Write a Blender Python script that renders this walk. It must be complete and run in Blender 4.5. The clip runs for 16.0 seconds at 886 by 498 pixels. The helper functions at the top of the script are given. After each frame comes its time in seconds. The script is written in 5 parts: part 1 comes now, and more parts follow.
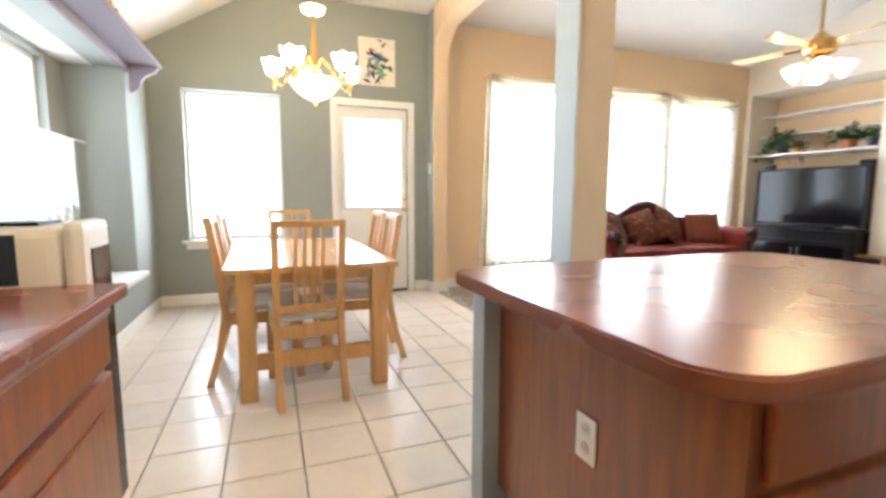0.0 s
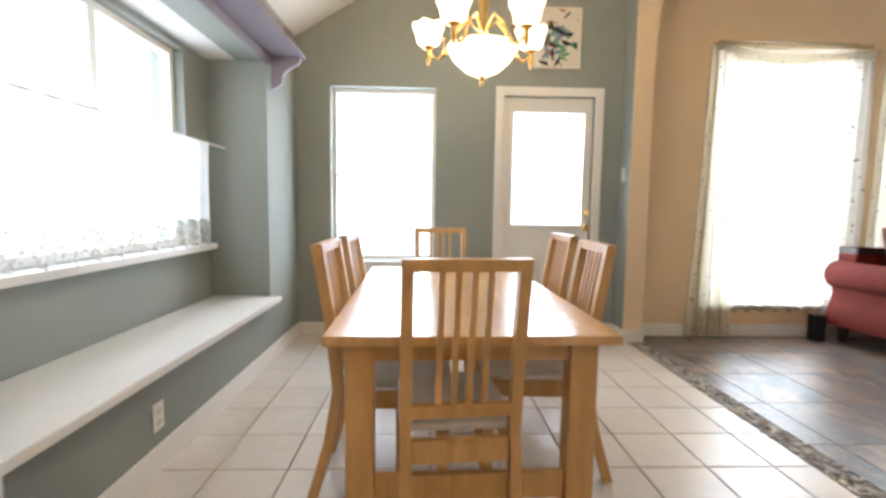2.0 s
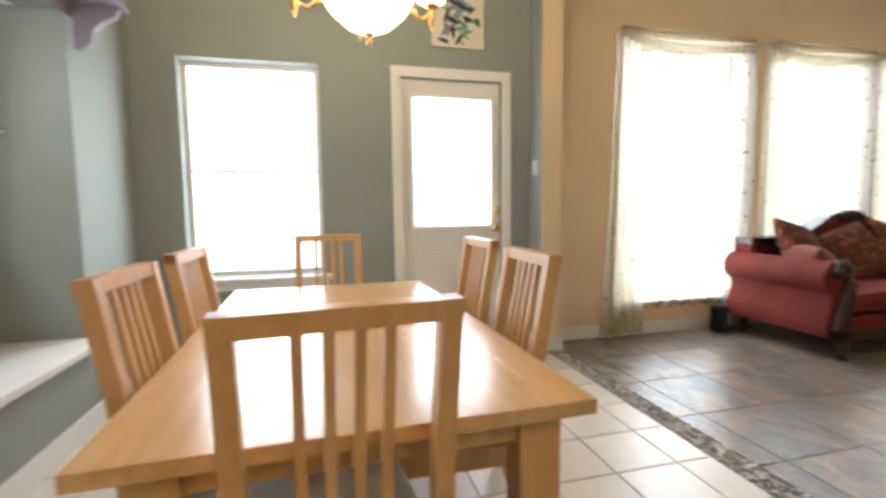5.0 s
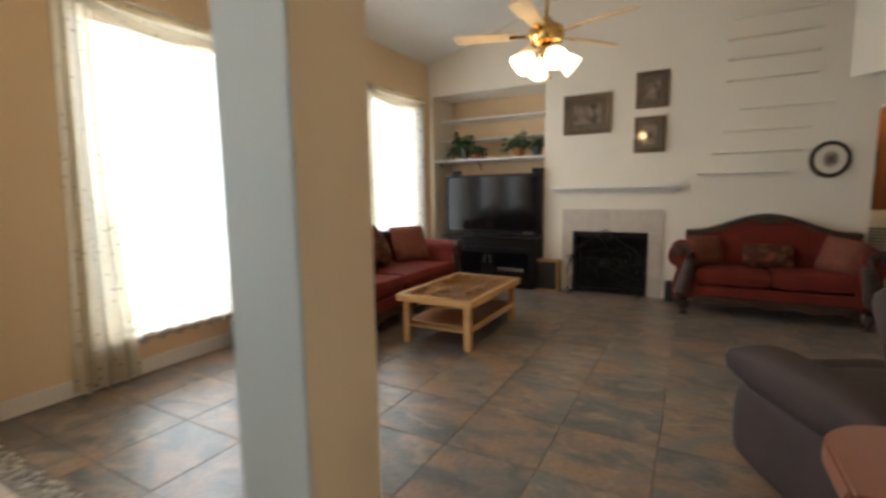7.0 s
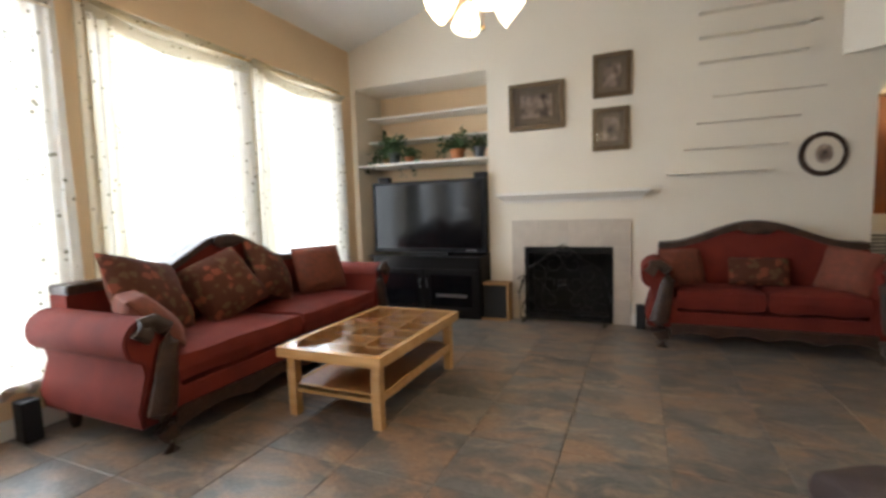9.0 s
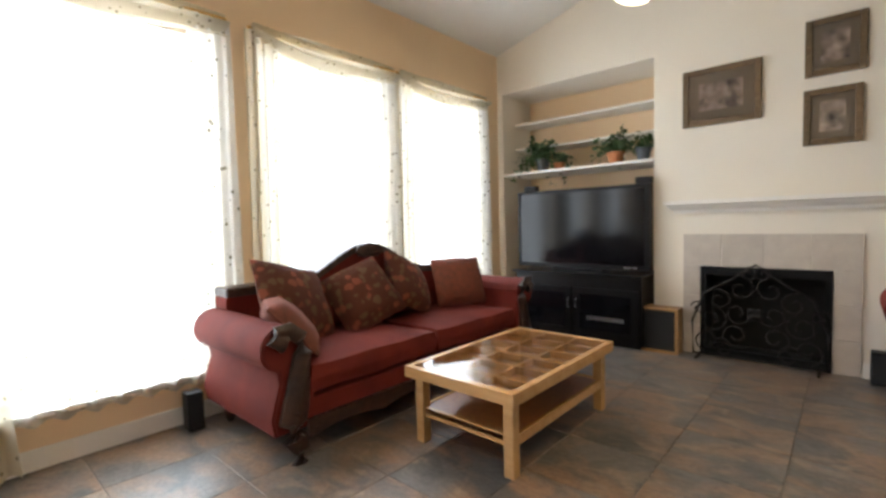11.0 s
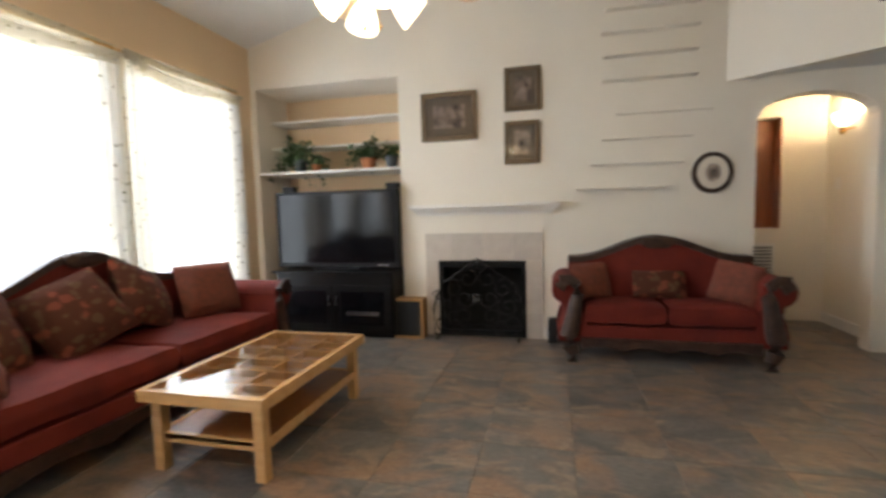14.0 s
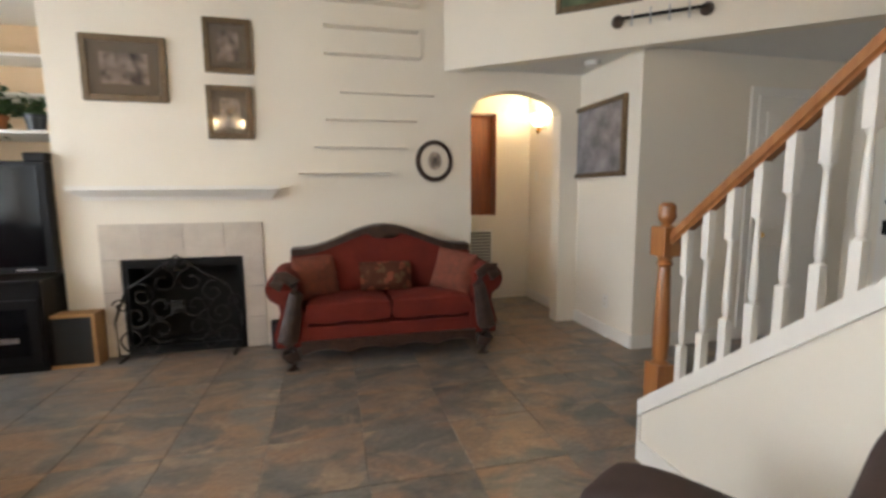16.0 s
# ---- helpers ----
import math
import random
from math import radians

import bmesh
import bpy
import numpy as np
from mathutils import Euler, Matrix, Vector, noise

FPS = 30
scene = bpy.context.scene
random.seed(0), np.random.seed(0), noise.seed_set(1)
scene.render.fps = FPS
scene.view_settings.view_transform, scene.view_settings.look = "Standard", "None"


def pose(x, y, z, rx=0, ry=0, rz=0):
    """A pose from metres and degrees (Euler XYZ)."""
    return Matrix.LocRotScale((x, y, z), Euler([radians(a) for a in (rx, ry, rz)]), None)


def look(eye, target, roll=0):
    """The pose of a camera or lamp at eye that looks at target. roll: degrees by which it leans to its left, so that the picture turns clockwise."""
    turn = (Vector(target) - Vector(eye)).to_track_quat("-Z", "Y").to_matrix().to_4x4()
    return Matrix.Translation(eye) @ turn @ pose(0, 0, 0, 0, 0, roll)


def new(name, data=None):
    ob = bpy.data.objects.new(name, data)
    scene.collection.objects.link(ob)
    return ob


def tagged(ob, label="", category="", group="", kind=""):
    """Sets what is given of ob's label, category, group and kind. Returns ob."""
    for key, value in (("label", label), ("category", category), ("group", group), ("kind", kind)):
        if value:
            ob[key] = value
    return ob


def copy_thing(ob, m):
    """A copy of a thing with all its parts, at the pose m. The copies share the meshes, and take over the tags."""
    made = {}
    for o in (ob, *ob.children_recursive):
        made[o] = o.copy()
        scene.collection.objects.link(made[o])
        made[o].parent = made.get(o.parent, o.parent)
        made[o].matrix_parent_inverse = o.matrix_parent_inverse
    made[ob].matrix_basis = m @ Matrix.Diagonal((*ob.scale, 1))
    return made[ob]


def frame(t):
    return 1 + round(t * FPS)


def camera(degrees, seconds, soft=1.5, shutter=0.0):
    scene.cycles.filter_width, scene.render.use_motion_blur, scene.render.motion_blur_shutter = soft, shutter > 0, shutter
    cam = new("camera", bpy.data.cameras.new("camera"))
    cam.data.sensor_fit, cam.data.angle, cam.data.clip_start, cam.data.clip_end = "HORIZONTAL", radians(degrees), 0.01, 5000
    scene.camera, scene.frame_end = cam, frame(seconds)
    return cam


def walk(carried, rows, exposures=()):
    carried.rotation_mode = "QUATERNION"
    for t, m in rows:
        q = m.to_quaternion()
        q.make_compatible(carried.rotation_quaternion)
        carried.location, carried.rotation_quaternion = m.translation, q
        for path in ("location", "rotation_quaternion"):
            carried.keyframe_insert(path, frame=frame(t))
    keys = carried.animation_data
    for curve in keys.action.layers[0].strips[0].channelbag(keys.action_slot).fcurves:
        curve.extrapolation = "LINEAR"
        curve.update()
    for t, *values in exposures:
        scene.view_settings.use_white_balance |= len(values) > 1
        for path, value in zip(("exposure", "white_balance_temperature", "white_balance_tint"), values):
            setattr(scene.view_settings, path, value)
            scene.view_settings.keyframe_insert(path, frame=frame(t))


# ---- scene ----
cam = camera(88.5, 16.0, soft=3.0, shutter=0.5)
PATH = [
    (0, (-1.899, -5.096, 1.088), (-1.196, -3.237, 0.863), 0.2),
    (0.5, (-1.803, -4.939, 1.148), (-1.308, -3.019, 0.891), -0.1),
    (1, (-1.822, -4.572, 1.119), (-1.484, -2.613, 0.899), 0.2),
    (1.5, (-1.842, -4.212, 1.102), (-1.642, -2.23, 0.916), 0.6),
    (2, (-1.832, -3.947, 1.107), (-1.763, -1.956, 0.932), 0.8),
    (2.5, (-1.861, -3.735, 1.103), (-1.841, -1.743, 0.934), 0.7),
    (3, (-1.887, -3.553, 1.065), (-1.886, -1.559, 0.917), 0.4),
    (5.5, (-1.598, -3.361, 1.118), (-0.778, -1.548, 0.917), -0.6),
    (6.5, (-1.098, -3.319, 1.169), (0.45, -2.07, 0.96), -0.5),
    (7, (-0.817, -3.434, 1.261), (0.92, -2.473, 1.019), -0.8),
    (7.5, (-0.439, -3.337, 1.246), (1.425, -2.654, 1.006), -0.2),
    (8, (-0.08, -3.15, 1.205), (1.845, -2.667, 0.988), -0.6),
    (8.5, (0.18, -3.155, 1.165), (2.095, -2.606, 0.991), -1.1),
    (9, (0.305, -3.194, 1.2), (2.134, -2.404, 1.02), -1.8),
    (9.5, (0.445, -3.085, 1.208), (2.157, -2.063, 1.051), -2.3),
    (10, (0.631, -3.057, 1.19), (2.131, -1.74, 1.062), -2.0),
    (12.5, (0.612, -3.049, 1.209), (2.105, -1.722, 1.111), -1.0),
    (13, (0.613, -3.087, 1.235), (2.276, -1.982, 1.11), -0.8),
    (13.5, (0.539, -3.193, 1.272), (2.359, -2.377, 1.123), -1.2),
    (14, (0.56, -3.235, 1.243), (2.497, -2.76, 1.088), -1.4),
    (14.5, (0.568, -3.381, 1.284), (2.548, -3.178, 1.087), -1.1),
    (15, (0.655, -3.468, 1.273), (2.642, -3.558, 1.058), -0.3),
    (15.5, (0.839, -3.574, 1.27), (2.801, -3.882, 1.035), -0.4),
    (16, (1.054, -3.681, 1.26), (2.982, -4.154, 1.018), -0.4),
]
EXPOSURES = [(0.0, 1.2, 5750, 10), (0.5, 1.2, 5750, 10), (1.0, 0.68, 5750, 10), (2.5, 0.5, 5750, 10), (5.5, 0.4, 5950, 10), (6.6, 0.12, 6100, 10), (7.4, -0.05, 6400, 10), (8.2, -0.2, 6100, 10), (9.2, 0.45, 5950, 10), (12.5, 0.5, 5950, 10), (14.5, 0.45, 5950, 10), (16.0, 0.75, 5950, 10)]
walk(cam, [(t, look(eye, target, roll)) for t, eye, target, roll in PATH], EXPOSURES)

# ---- daylight and lamps ----
world = bpy.data.worlds.new("world")
scene.world = world
world.use_nodes = True
wn = world.node_tree.nodes
sky = wn.new("ShaderNodeTexSky")
sky.sky_type = "NISHITA"
sky.sun_disc = False
sky.sun_elevation, sky.sun_rotation = radians(55), radians(160)
wn["Background"].inputs[1].default_value = 0.12
world.node_tree.links.new(sky.outputs[0], wn["Background"].inputs[0])
sun = new("sun", bpy.data.lights.new("sun", "SUN"))
sun.data.energy, sun.data.angle, sun.data.color = 1.2, radians(10), (1, 0.96, 0.9)
sun.matrix_world = look((0, -12, 20), (0, 0, 0))


def window_lamp(x, y, z, tx, ty, w, h, power):
    """The sky's light in the opening of a window."""
    la = bpy.data.lights.new("window_daylight", "AREA")
    la.shape, la.size, la.size_y, la.energy, la.color = "RECTANGLE", w, h, power, (0.93, 0.97, 1.0)
    ob = new("window_daylight", la)
    ob.matrix_world = look((x, y, z), (x + tx, y + ty, z))
    return ob


def bulb(x, y, z, power, size=0.04):
    la = bpy.data.lights.new("bulb", "POINT")
    la.energy, la.shadow_soft_size, la.color = power, size, (1.0, 0.72, 0.38)
    new("bulb", la).location = (x, y, z)


WIN = 25
for x0, x1 in ((0.66, 1.86), (2.18, 3.29), (3.50, 4.64)):
    window_lamp((x0 + x1) / 2, 0.26, 1.38, 0, -1, x1 - x0 + 0.12, 2.3, WIN * 2.1)
window_lamp(-2.215, 0.26, 1.39, 0, -1, 0.96, 1.54, WIN)
window_lamp(-0.795, 0.26, 1.46, 0, -1, 0.68, 1.03, WIN * 0.5)
window_lamp(-3.62, -1.75, 1.45, 1, 0, 1.66, 1.25, WIN * 0.5)

# ---- materials ----
def mat(name, color, rough=0.6, metal=0.0, var=0.12, scale=6.0, bump=0.0, bscale=60.0, stretch=(1, 1, 1), second=None, coat=0.0, emit=0.0, rand=0.0, spec=0.5):
    """A principled material with colour variation at two scales, fine relief and, with rand, a change from piece to piece."""
    m = bpy.data.materials.new(name)
    m.use_nodes = True
    nt = m.node_tree
    n, l = nt.nodes, nt.links
    b = n["Principled BSDF"]
    tc = n.new("ShaderNodeTexCoord")
    mp = n.new("ShaderNodeMapping")
    mp.inputs["Scale"].default_value = stretch
    l.new(tc.outputs["Object"], mp.inputs[0])
    vec = mp.outputs[0]
    if rand:
        oi = n.new("ShaderNodeObjectInfo")
        ad = n.new("ShaderNodeVectorMath")
        mu = n.new("ShaderNodeMath")
        mu.operation = "MULTIPLY"
        mu.inputs[1].default_value = 37.0
        l.new(oi.outputs["Random"], mu.inputs[0])
        l.new(mp.outputs[0], ad.inputs[0])
        l.new(mu.outputs[0], ad.inputs[1])
        vec = ad.outputs[0]
    big = n.new("ShaderNodeTexNoise")
    big.inputs["Scale"].default_value, big.inputs["Detail"].default_value = scale, 5
    l.new(vec, big.inputs["Vector"])
    ramp = n.new("ShaderNodeValToRGB")
    c2 = second or tuple(c * (1 - var) for c in color)
    ramp.color_ramp.elements[0].position, ramp.color_ramp.elements[1].position = 0.32, 0.68
    ramp.color_ramp.elements[0].color, ramp.color_ramp.elements[1].color = (*c2, 1), (*color, 1)
    l.new(big.outputs[0], ramp.inputs[0])
    fine = n.new("ShaderNodeTexNoise")
    fine.inputs["Scale"].default_value, fine.inputs["Detail"].default_value = bscale, 4
    l.new(vec, fine.inputs["Vector"])
    hsv = n.new("ShaderNodeHueSaturation")
    mr = n.new("ShaderNodeMapRange")
    mr.inputs["To Min"].default_value, mr.inputs["To Max"].default_value = 1 - var * 0.6, 1 + var * 0.6
    l.new(fine.outputs[0], mr.inputs[0])
    if rand:
        rm = n.new("ShaderNodeMapRange")
        rm.inputs["To Min"].default_value, rm.inputs["To Max"].default_value = 1 - rand, 1 + rand
        l.new(oi.outputs["Random"], rm.inputs[0])
        mm = n.new("ShaderNodeMath")
        mm.operation = "MULTIPLY"
        l.new(mr.outputs[0], mm.inputs[0])
        l.new(rm.outputs[0], mm.inputs[1])
        l.new(mm.outputs[0], hsv.inputs["Value"])
    else:
        l.new(mr.outputs[0], hsv.inputs["Value"])
    l.new(ramp.outputs[0], hsv.inputs["Color"])
    l.new(hsv.outputs[0], b.inputs["Base Color"])
    b.inputs["Metallic"].default_value = metal
    b.inputs["Specular IOR Level"].default_value = spec
    b.inputs["Coat Weight"].default_value = coat
    b.inputs["Coat Roughness"].default_value = 0.12
    rr = n.new("ShaderNodeMapRange")
    rr.inputs["To Min"].default_value, rr.inputs["To Max"].default_value = max(rough - 0.03, 0.02), min(rough + 0.03, 1)
    l.new(big.outputs[0], rr.inputs[0])
    l.new(rr.outputs[0], b.inputs["Roughness"])
    if bump:
        bp = n.new("ShaderNodeBump")
        bp.inputs["Strength"].default_value, bp.inputs["Distance"].default_value = bump, 0.01
        l.new(fine.outputs[0], bp.inputs["Height"])
        l.new(bp.outputs[0], b.inputs["Normal"])
    if emit:
        b.inputs["Emission Color"].default_value = (1.0, 0.78, 0.5, 1)
        b.inputs["Emission Strength"].default_value = emit
    return m


def sheer(name, color, opacity, spots, spot_color, size, rows=False):
    """A thin woven fabric that lets light through, with small embroidered spots."""
    m = bpy.data.materials.new(name)
    m.use_nodes = True
    n, l = m.node_tree.nodes, m.node_tree.links
    n.remove(n["Principled BSDF"])
    out = n["Material Output"]
    tc = n.new("ShaderNodeTexCoord")
    vo = n.new("ShaderNodeTexVoronoi")
    vo.inputs["Scale"].default_value = size
    l.new(tc.outputs["Object"], vo.inputs["Vector"])
    lt = n.new("ShaderNodeMath")
    lt.operation = "LESS_THAN"
    lt.inputs[1].default_value = spots
    l.new(vo.outputs["Distance"], lt.inputs[0])
    mx = n.new("ShaderNodeMix")
    mx.data_type = "RGBA"
    mx.inputs[6].default_value, mx.inputs[7].default_value = (*color, 1), (*spot_color, 1)
    l.new(lt.outputs[0], mx.inputs[0])
    no = n.new("ShaderNodeTexNoise")
    no.inputs["Scale"].default_value = 9
    l.new(tc.outputs["Object"], no.inputs["Vector"])
    op = n.new("ShaderNodeMath")
    op.operation = "MULTIPLY_ADD"
    op.inputs[1].default_value, op.inputs[2].default_value = 0.25, opacity - 0.12
    l.new(no.outputs[0], op.inputs[0])
    mxo = n.new("ShaderNodeMath")
    mxo.operation = "MAXIMUM"
    sp = n.new("ShaderNodeMath")
    sp.operation = "MULTIPLY"
    sp.inputs[1].default_value = 0.985
    l.new(lt.outputs[0], sp.inputs[0])
    l.new(sp.outputs[0], mxo.inputs[0])
    l.new(op.outputs[0], mxo.inputs[1])
    d, t, tr = n.new("ShaderNodeBsdfDiffuse"), n.new("ShaderNodeBsdfTranslucent"), n.new("ShaderNodeBsdfTransparent")
    l.new(mx.outputs[2], d.inputs[0])
    l.new(mx.outputs[2], t.inputs[0])
    a, c = n.new("ShaderNodeMixShader"), n.new("ShaderNodeMixShader")
    a.inputs[0].default_value = 0.5
    l.new(d.outputs[0], a.inputs[1])
    l.new(t.outputs[0], a.inputs[2])
    l.new(mxo.outputs[0], c.inputs[0])
    l.new(tr.outputs[0], c.inputs[1])
    l.new(a.outputs[0], c.inputs[2])
    l.new(c.outputs[0], out.inputs[0])
    return m


def glass_mat(name, tint=(1, 1, 1), gloss=0.08):
    m = bpy.data.materials.new(name)
    m.use_nodes = True
    n, l = m.node_tree.nodes, m.node_tree.links
    n.remove(n["Principled BSDF"])
    tr, gl, mx, fr = n.new("ShaderNodeBsdfTransparent"), n.new("ShaderNodeBsdfGlossy"), n.new("ShaderNodeMixShader"), n.new("ShaderNodeFresnel")
    tr.inputs[0].default_value = (*tint, 1)
    gl.inputs["Roughness"].default_value = 0.03
    fr.inputs[0].default_value = 1.5
    l.new(fr.outputs[0], mx.inputs[0])
    l.new(tr.outputs[0], mx.inputs[1])
    l.new(gl.outputs[0], mx.inputs[2])
    l.new(mx.outputs[0], n["Material Output"].inputs[0])
    return m


def glow_mat(name, color, strength, low=None):
    """A backdrop of pale daylight: hazy foliage below, white sky above."""
    m = bpy.data.materials.new(name)
    m.use_nodes = True
    n, l = m.node_tree.nodes, m.node_tree.links
    n.remove(n["Principled BSDF"])
    em = n.new("ShaderNodeEmission")
    em.inputs[0].default_value, em.inputs[1].default_value = (*color, 1), strength
    if low:
        tc, sx, no, ad, rp = (n.new("ShaderNode" + k) for k in ("TexCoord", "SeparateXYZ", "TexNoise", "Math", "ValToRGB"))
        no.inputs["Scale"].default_value, no.inputs["Detail"].default_value = 1.4, 6
        l.new(tc.outputs["Object"], sx.inputs[0])
        l.new(tc.outputs["Object"], no.inputs["Vector"])
        ad.operation = "MULTIPLY_ADD"
        ad.inputs[1].default_value = 1.6
        l.new(no.outputs[0], ad.inputs[0])
        l.new(sx.outputs[2], ad.inputs[2])
        rp.color_ramp.elements[0].position, rp.color_ramp.elements[1].position = 0.55, 1.0
        rp.color_ramp.elements[0].color, rp.color_ramp.elements[1].color = (*low, 1), (*color, 1)
        hv = n.new("ShaderNodeMath")
        hv.operation = "MULTIPLY"
        hv.inputs[1].default_value = 0.4
        l.new(ad.outputs[0], hv.inputs[0])
        l.new(hv.outputs[0], rp.inputs[0])
        l.new(rp.outputs[0], em.inputs[0])
    l.new(em.outputs[0], n["Material Output"].inputs[0])
    return m


def slate_mat():
    """Slate-look porcelain: blue-grey clouds, rust and ochre drifts, each tile cut from another place."""
    m = bpy.data.materials.new("slate_tile")
    m.use_nodes = True
    n, l = m.node_tree.nodes, m.node_tree.links
    b = n["Principled BSDF"]
    tc, oi, ad, mu = (n.new("ShaderNode" + k) for k in ("TexCoord", "ObjectInfo", "VectorMath", "Math"))
    mu.operation = "MULTIPLY"
    mu.inputs[1].default_value = 53.0
    l.new(oi.outputs["Random"], mu.inputs[0])
    st = n.new("ShaderNodeVectorMath")
    st.operation = "MULTIPLY"
    st.inputs[1].default_value = (1.5, 0.9, 1.0)
    l.new(tc.outputs["Object"], st.inputs[0])
    l.new(st.outputs[0], ad.inputs[0])
    l.new(mu.outputs[0], ad.inputs[1])
    def cloud(scale, detail, dist, lo, hi, off):
        t = n.new("ShaderNodeTexNoise")
        t.inputs["Scale"].default_value, t.inputs["Detail"].default_value, t.inputs["Distortion"].default_value = scale, detail, dist
        o = n.new("ShaderNodeVectorMath")
        o.inputs[1].default_value = (off, off * 2, 0)
        l.new(ad.outputs[0], o.inputs[0])
        l.new(o.outputs[0], t.inputs["Vector"])
        r = n.new("ShaderNodeMapRange")
        r.inputs["From Min"].default_value, r.inputs["From Max"].default_value = lo, hi
        l.new(t.outputs[0], r.inputs[0])
        return t, r.outputs[0]
    def blend(f, a, c):
        x = n.new("ShaderNodeMix")
        x.data_type = "RGBA"
        l.new(f, x.inputs[0])
        for k, v in ((6, a), (7, c)):
            if isinstance(v, tuple):
                x.inputs[k].default_value = (*v, 1)
            else:
                l.new(v, x.inputs[k])
        return x.outputs[2]
    _, rust = cloud(2.2, 4, 1.0, 0.42, 0.62, 3)
    _, dark = cloud(2.7, 5, 1.2, 0.46, 0.66, 9)
    _, ochre = cloud(3.6, 5, 1.4, 0.55, 0.75, 17)
    fine, grain = cloud(38, 6, 0.5, 0.3, 0.7, 23)
    col = blend(rust, (0.150, 0.140, 0.128), (0.26, 0.165, 0.105))
    col = blend(dark, col, (0.090, 0.088, 0.085))
    col = blend(ochre, col, (0.32, 0.24, 0.165))
    hs = n.new("ShaderNodeHueSaturation")
    mr = n.new("ShaderNodeMapRange")
    mr.inputs["To Min"].default_value, mr.inputs["To Max"].default_value = 0.8, 1.2
    l.new(grain, mr.inputs[0])
    l.new(mr.outputs[0], hs.inputs["Value"])
    l.new(col, hs.inputs["Color"])
    l.new(hs.outputs[0], b.inputs["Base Color"])
    b.inputs["Roughness"].default_value = 0.30
    bp = n.new("ShaderNodeBump")
    bp.inputs["Strength"].default_value, bp.inputs["Distance"].default_value = 0.3, 0.008
    l.new(fine.outputs[0], bp.inputs["Height"])
    l.new(bp.outputs[0], b.inputs["Normal"])
    return m


SAGE = mat("sage_paint", (0.285, 0.305, 0.275), 0.75, var=0.05, scale=2.5, bump=0.12, bscale=160)
BLUE = mat("pale_blue_paint", (0.44, 0.50, 0.52), 0.7, var=0.04, scale=2.5, bump=0.12, bscale=160)
CREAM = mat("cream_paint", (0.77, 0.585, 0.375), 0.75, var=0.04, scale=2, bump=0.12, bscale=160)
OFFWHITE = mat("off_white_wall_paint", (0.80, 0.74, 0.64), 0.75, var=0.03, scale=2, bump=0.12, bscale=160)
WHITE = mat("white_gloss_paint", (0.80, 0.77, 0.72), 0.35, var=0.03, scale=4, bump=0.05, bscale=40)
CEIL = mat("ceiling_paint", (0.76, 0.75, 0.72), 0.9, var=0.03, scale=3, bump=0.25, bscale=120)
TILE = mat("pale_ceramic_tile", (0.68, 0.61, 0.53), 0.30, var=0.05, scale=7, bump=0.04, bscale=30, second=(0.63, 0.56, 0.48), rand=0.03)
GROUT = mat("grey_grout", (0.33, 0.29, 0.25), 0.9, var=0.2)
SLATE = slate_mat()
SLATE_GROUT = mat("dark_grout", (0.20, 0.18, 0.155), 0.9, var=0.2)
PEBBLE = mat("river_pebbles", (0.62, 0.58, 0.51), 0.45, var=0.4, scale=16, second=(0.24, 0.21, 0.18))
BIRCH = mat("honey_birch", (0.62, 0.36, 0.14), 0.34, var=0.13, scale=5, stretch=(6, 6, 0.7), bump=0.05, bscale=40, second=(0.53, 0.29, 0.10))
FANWOOD = mat("bleached_maple", (0.72, 0.56, 0.36), 0.35, var=0.1, scale=4, stretch=(1, 6, 6))
BIRCH_TOP = mat("birch_tabletop", (0.66, 0.40, 0.17), 0.26, var=0.12, scale=4, stretch=(7, 0.8, 6), second=(0.56, 0.32, 0.12), coat=0.3)
LINEN = mat("cream_seat_fabric", (0.68, 0.62, 0.54), 0.95, var=0.08, scale=20, bump=0.3, bscale=300)
CHERRY = mat("cherry_cabinet_wood", (0.30, 0.085, 0.022), 0.3, var=0.2, scale=4, stretch=(8, 8, 0.7), second=(0.19, 0.055, 0.018), coat=0.4)
LAMINATE = mat("red_brown_laminate", (0.24, 0.085, 0.052), 0.27, var=0.10, scale=2.5, bscale=160, second=(0.20, 0.07, 0.042))
VELVET = mat("brick_red_velvet", (0.17, 0.023, 0.014), 0.8, spec=0.25, var=0.22, scale=5, bump=0.2, bscale=180, second=(0.11, 0.015, 0.010))
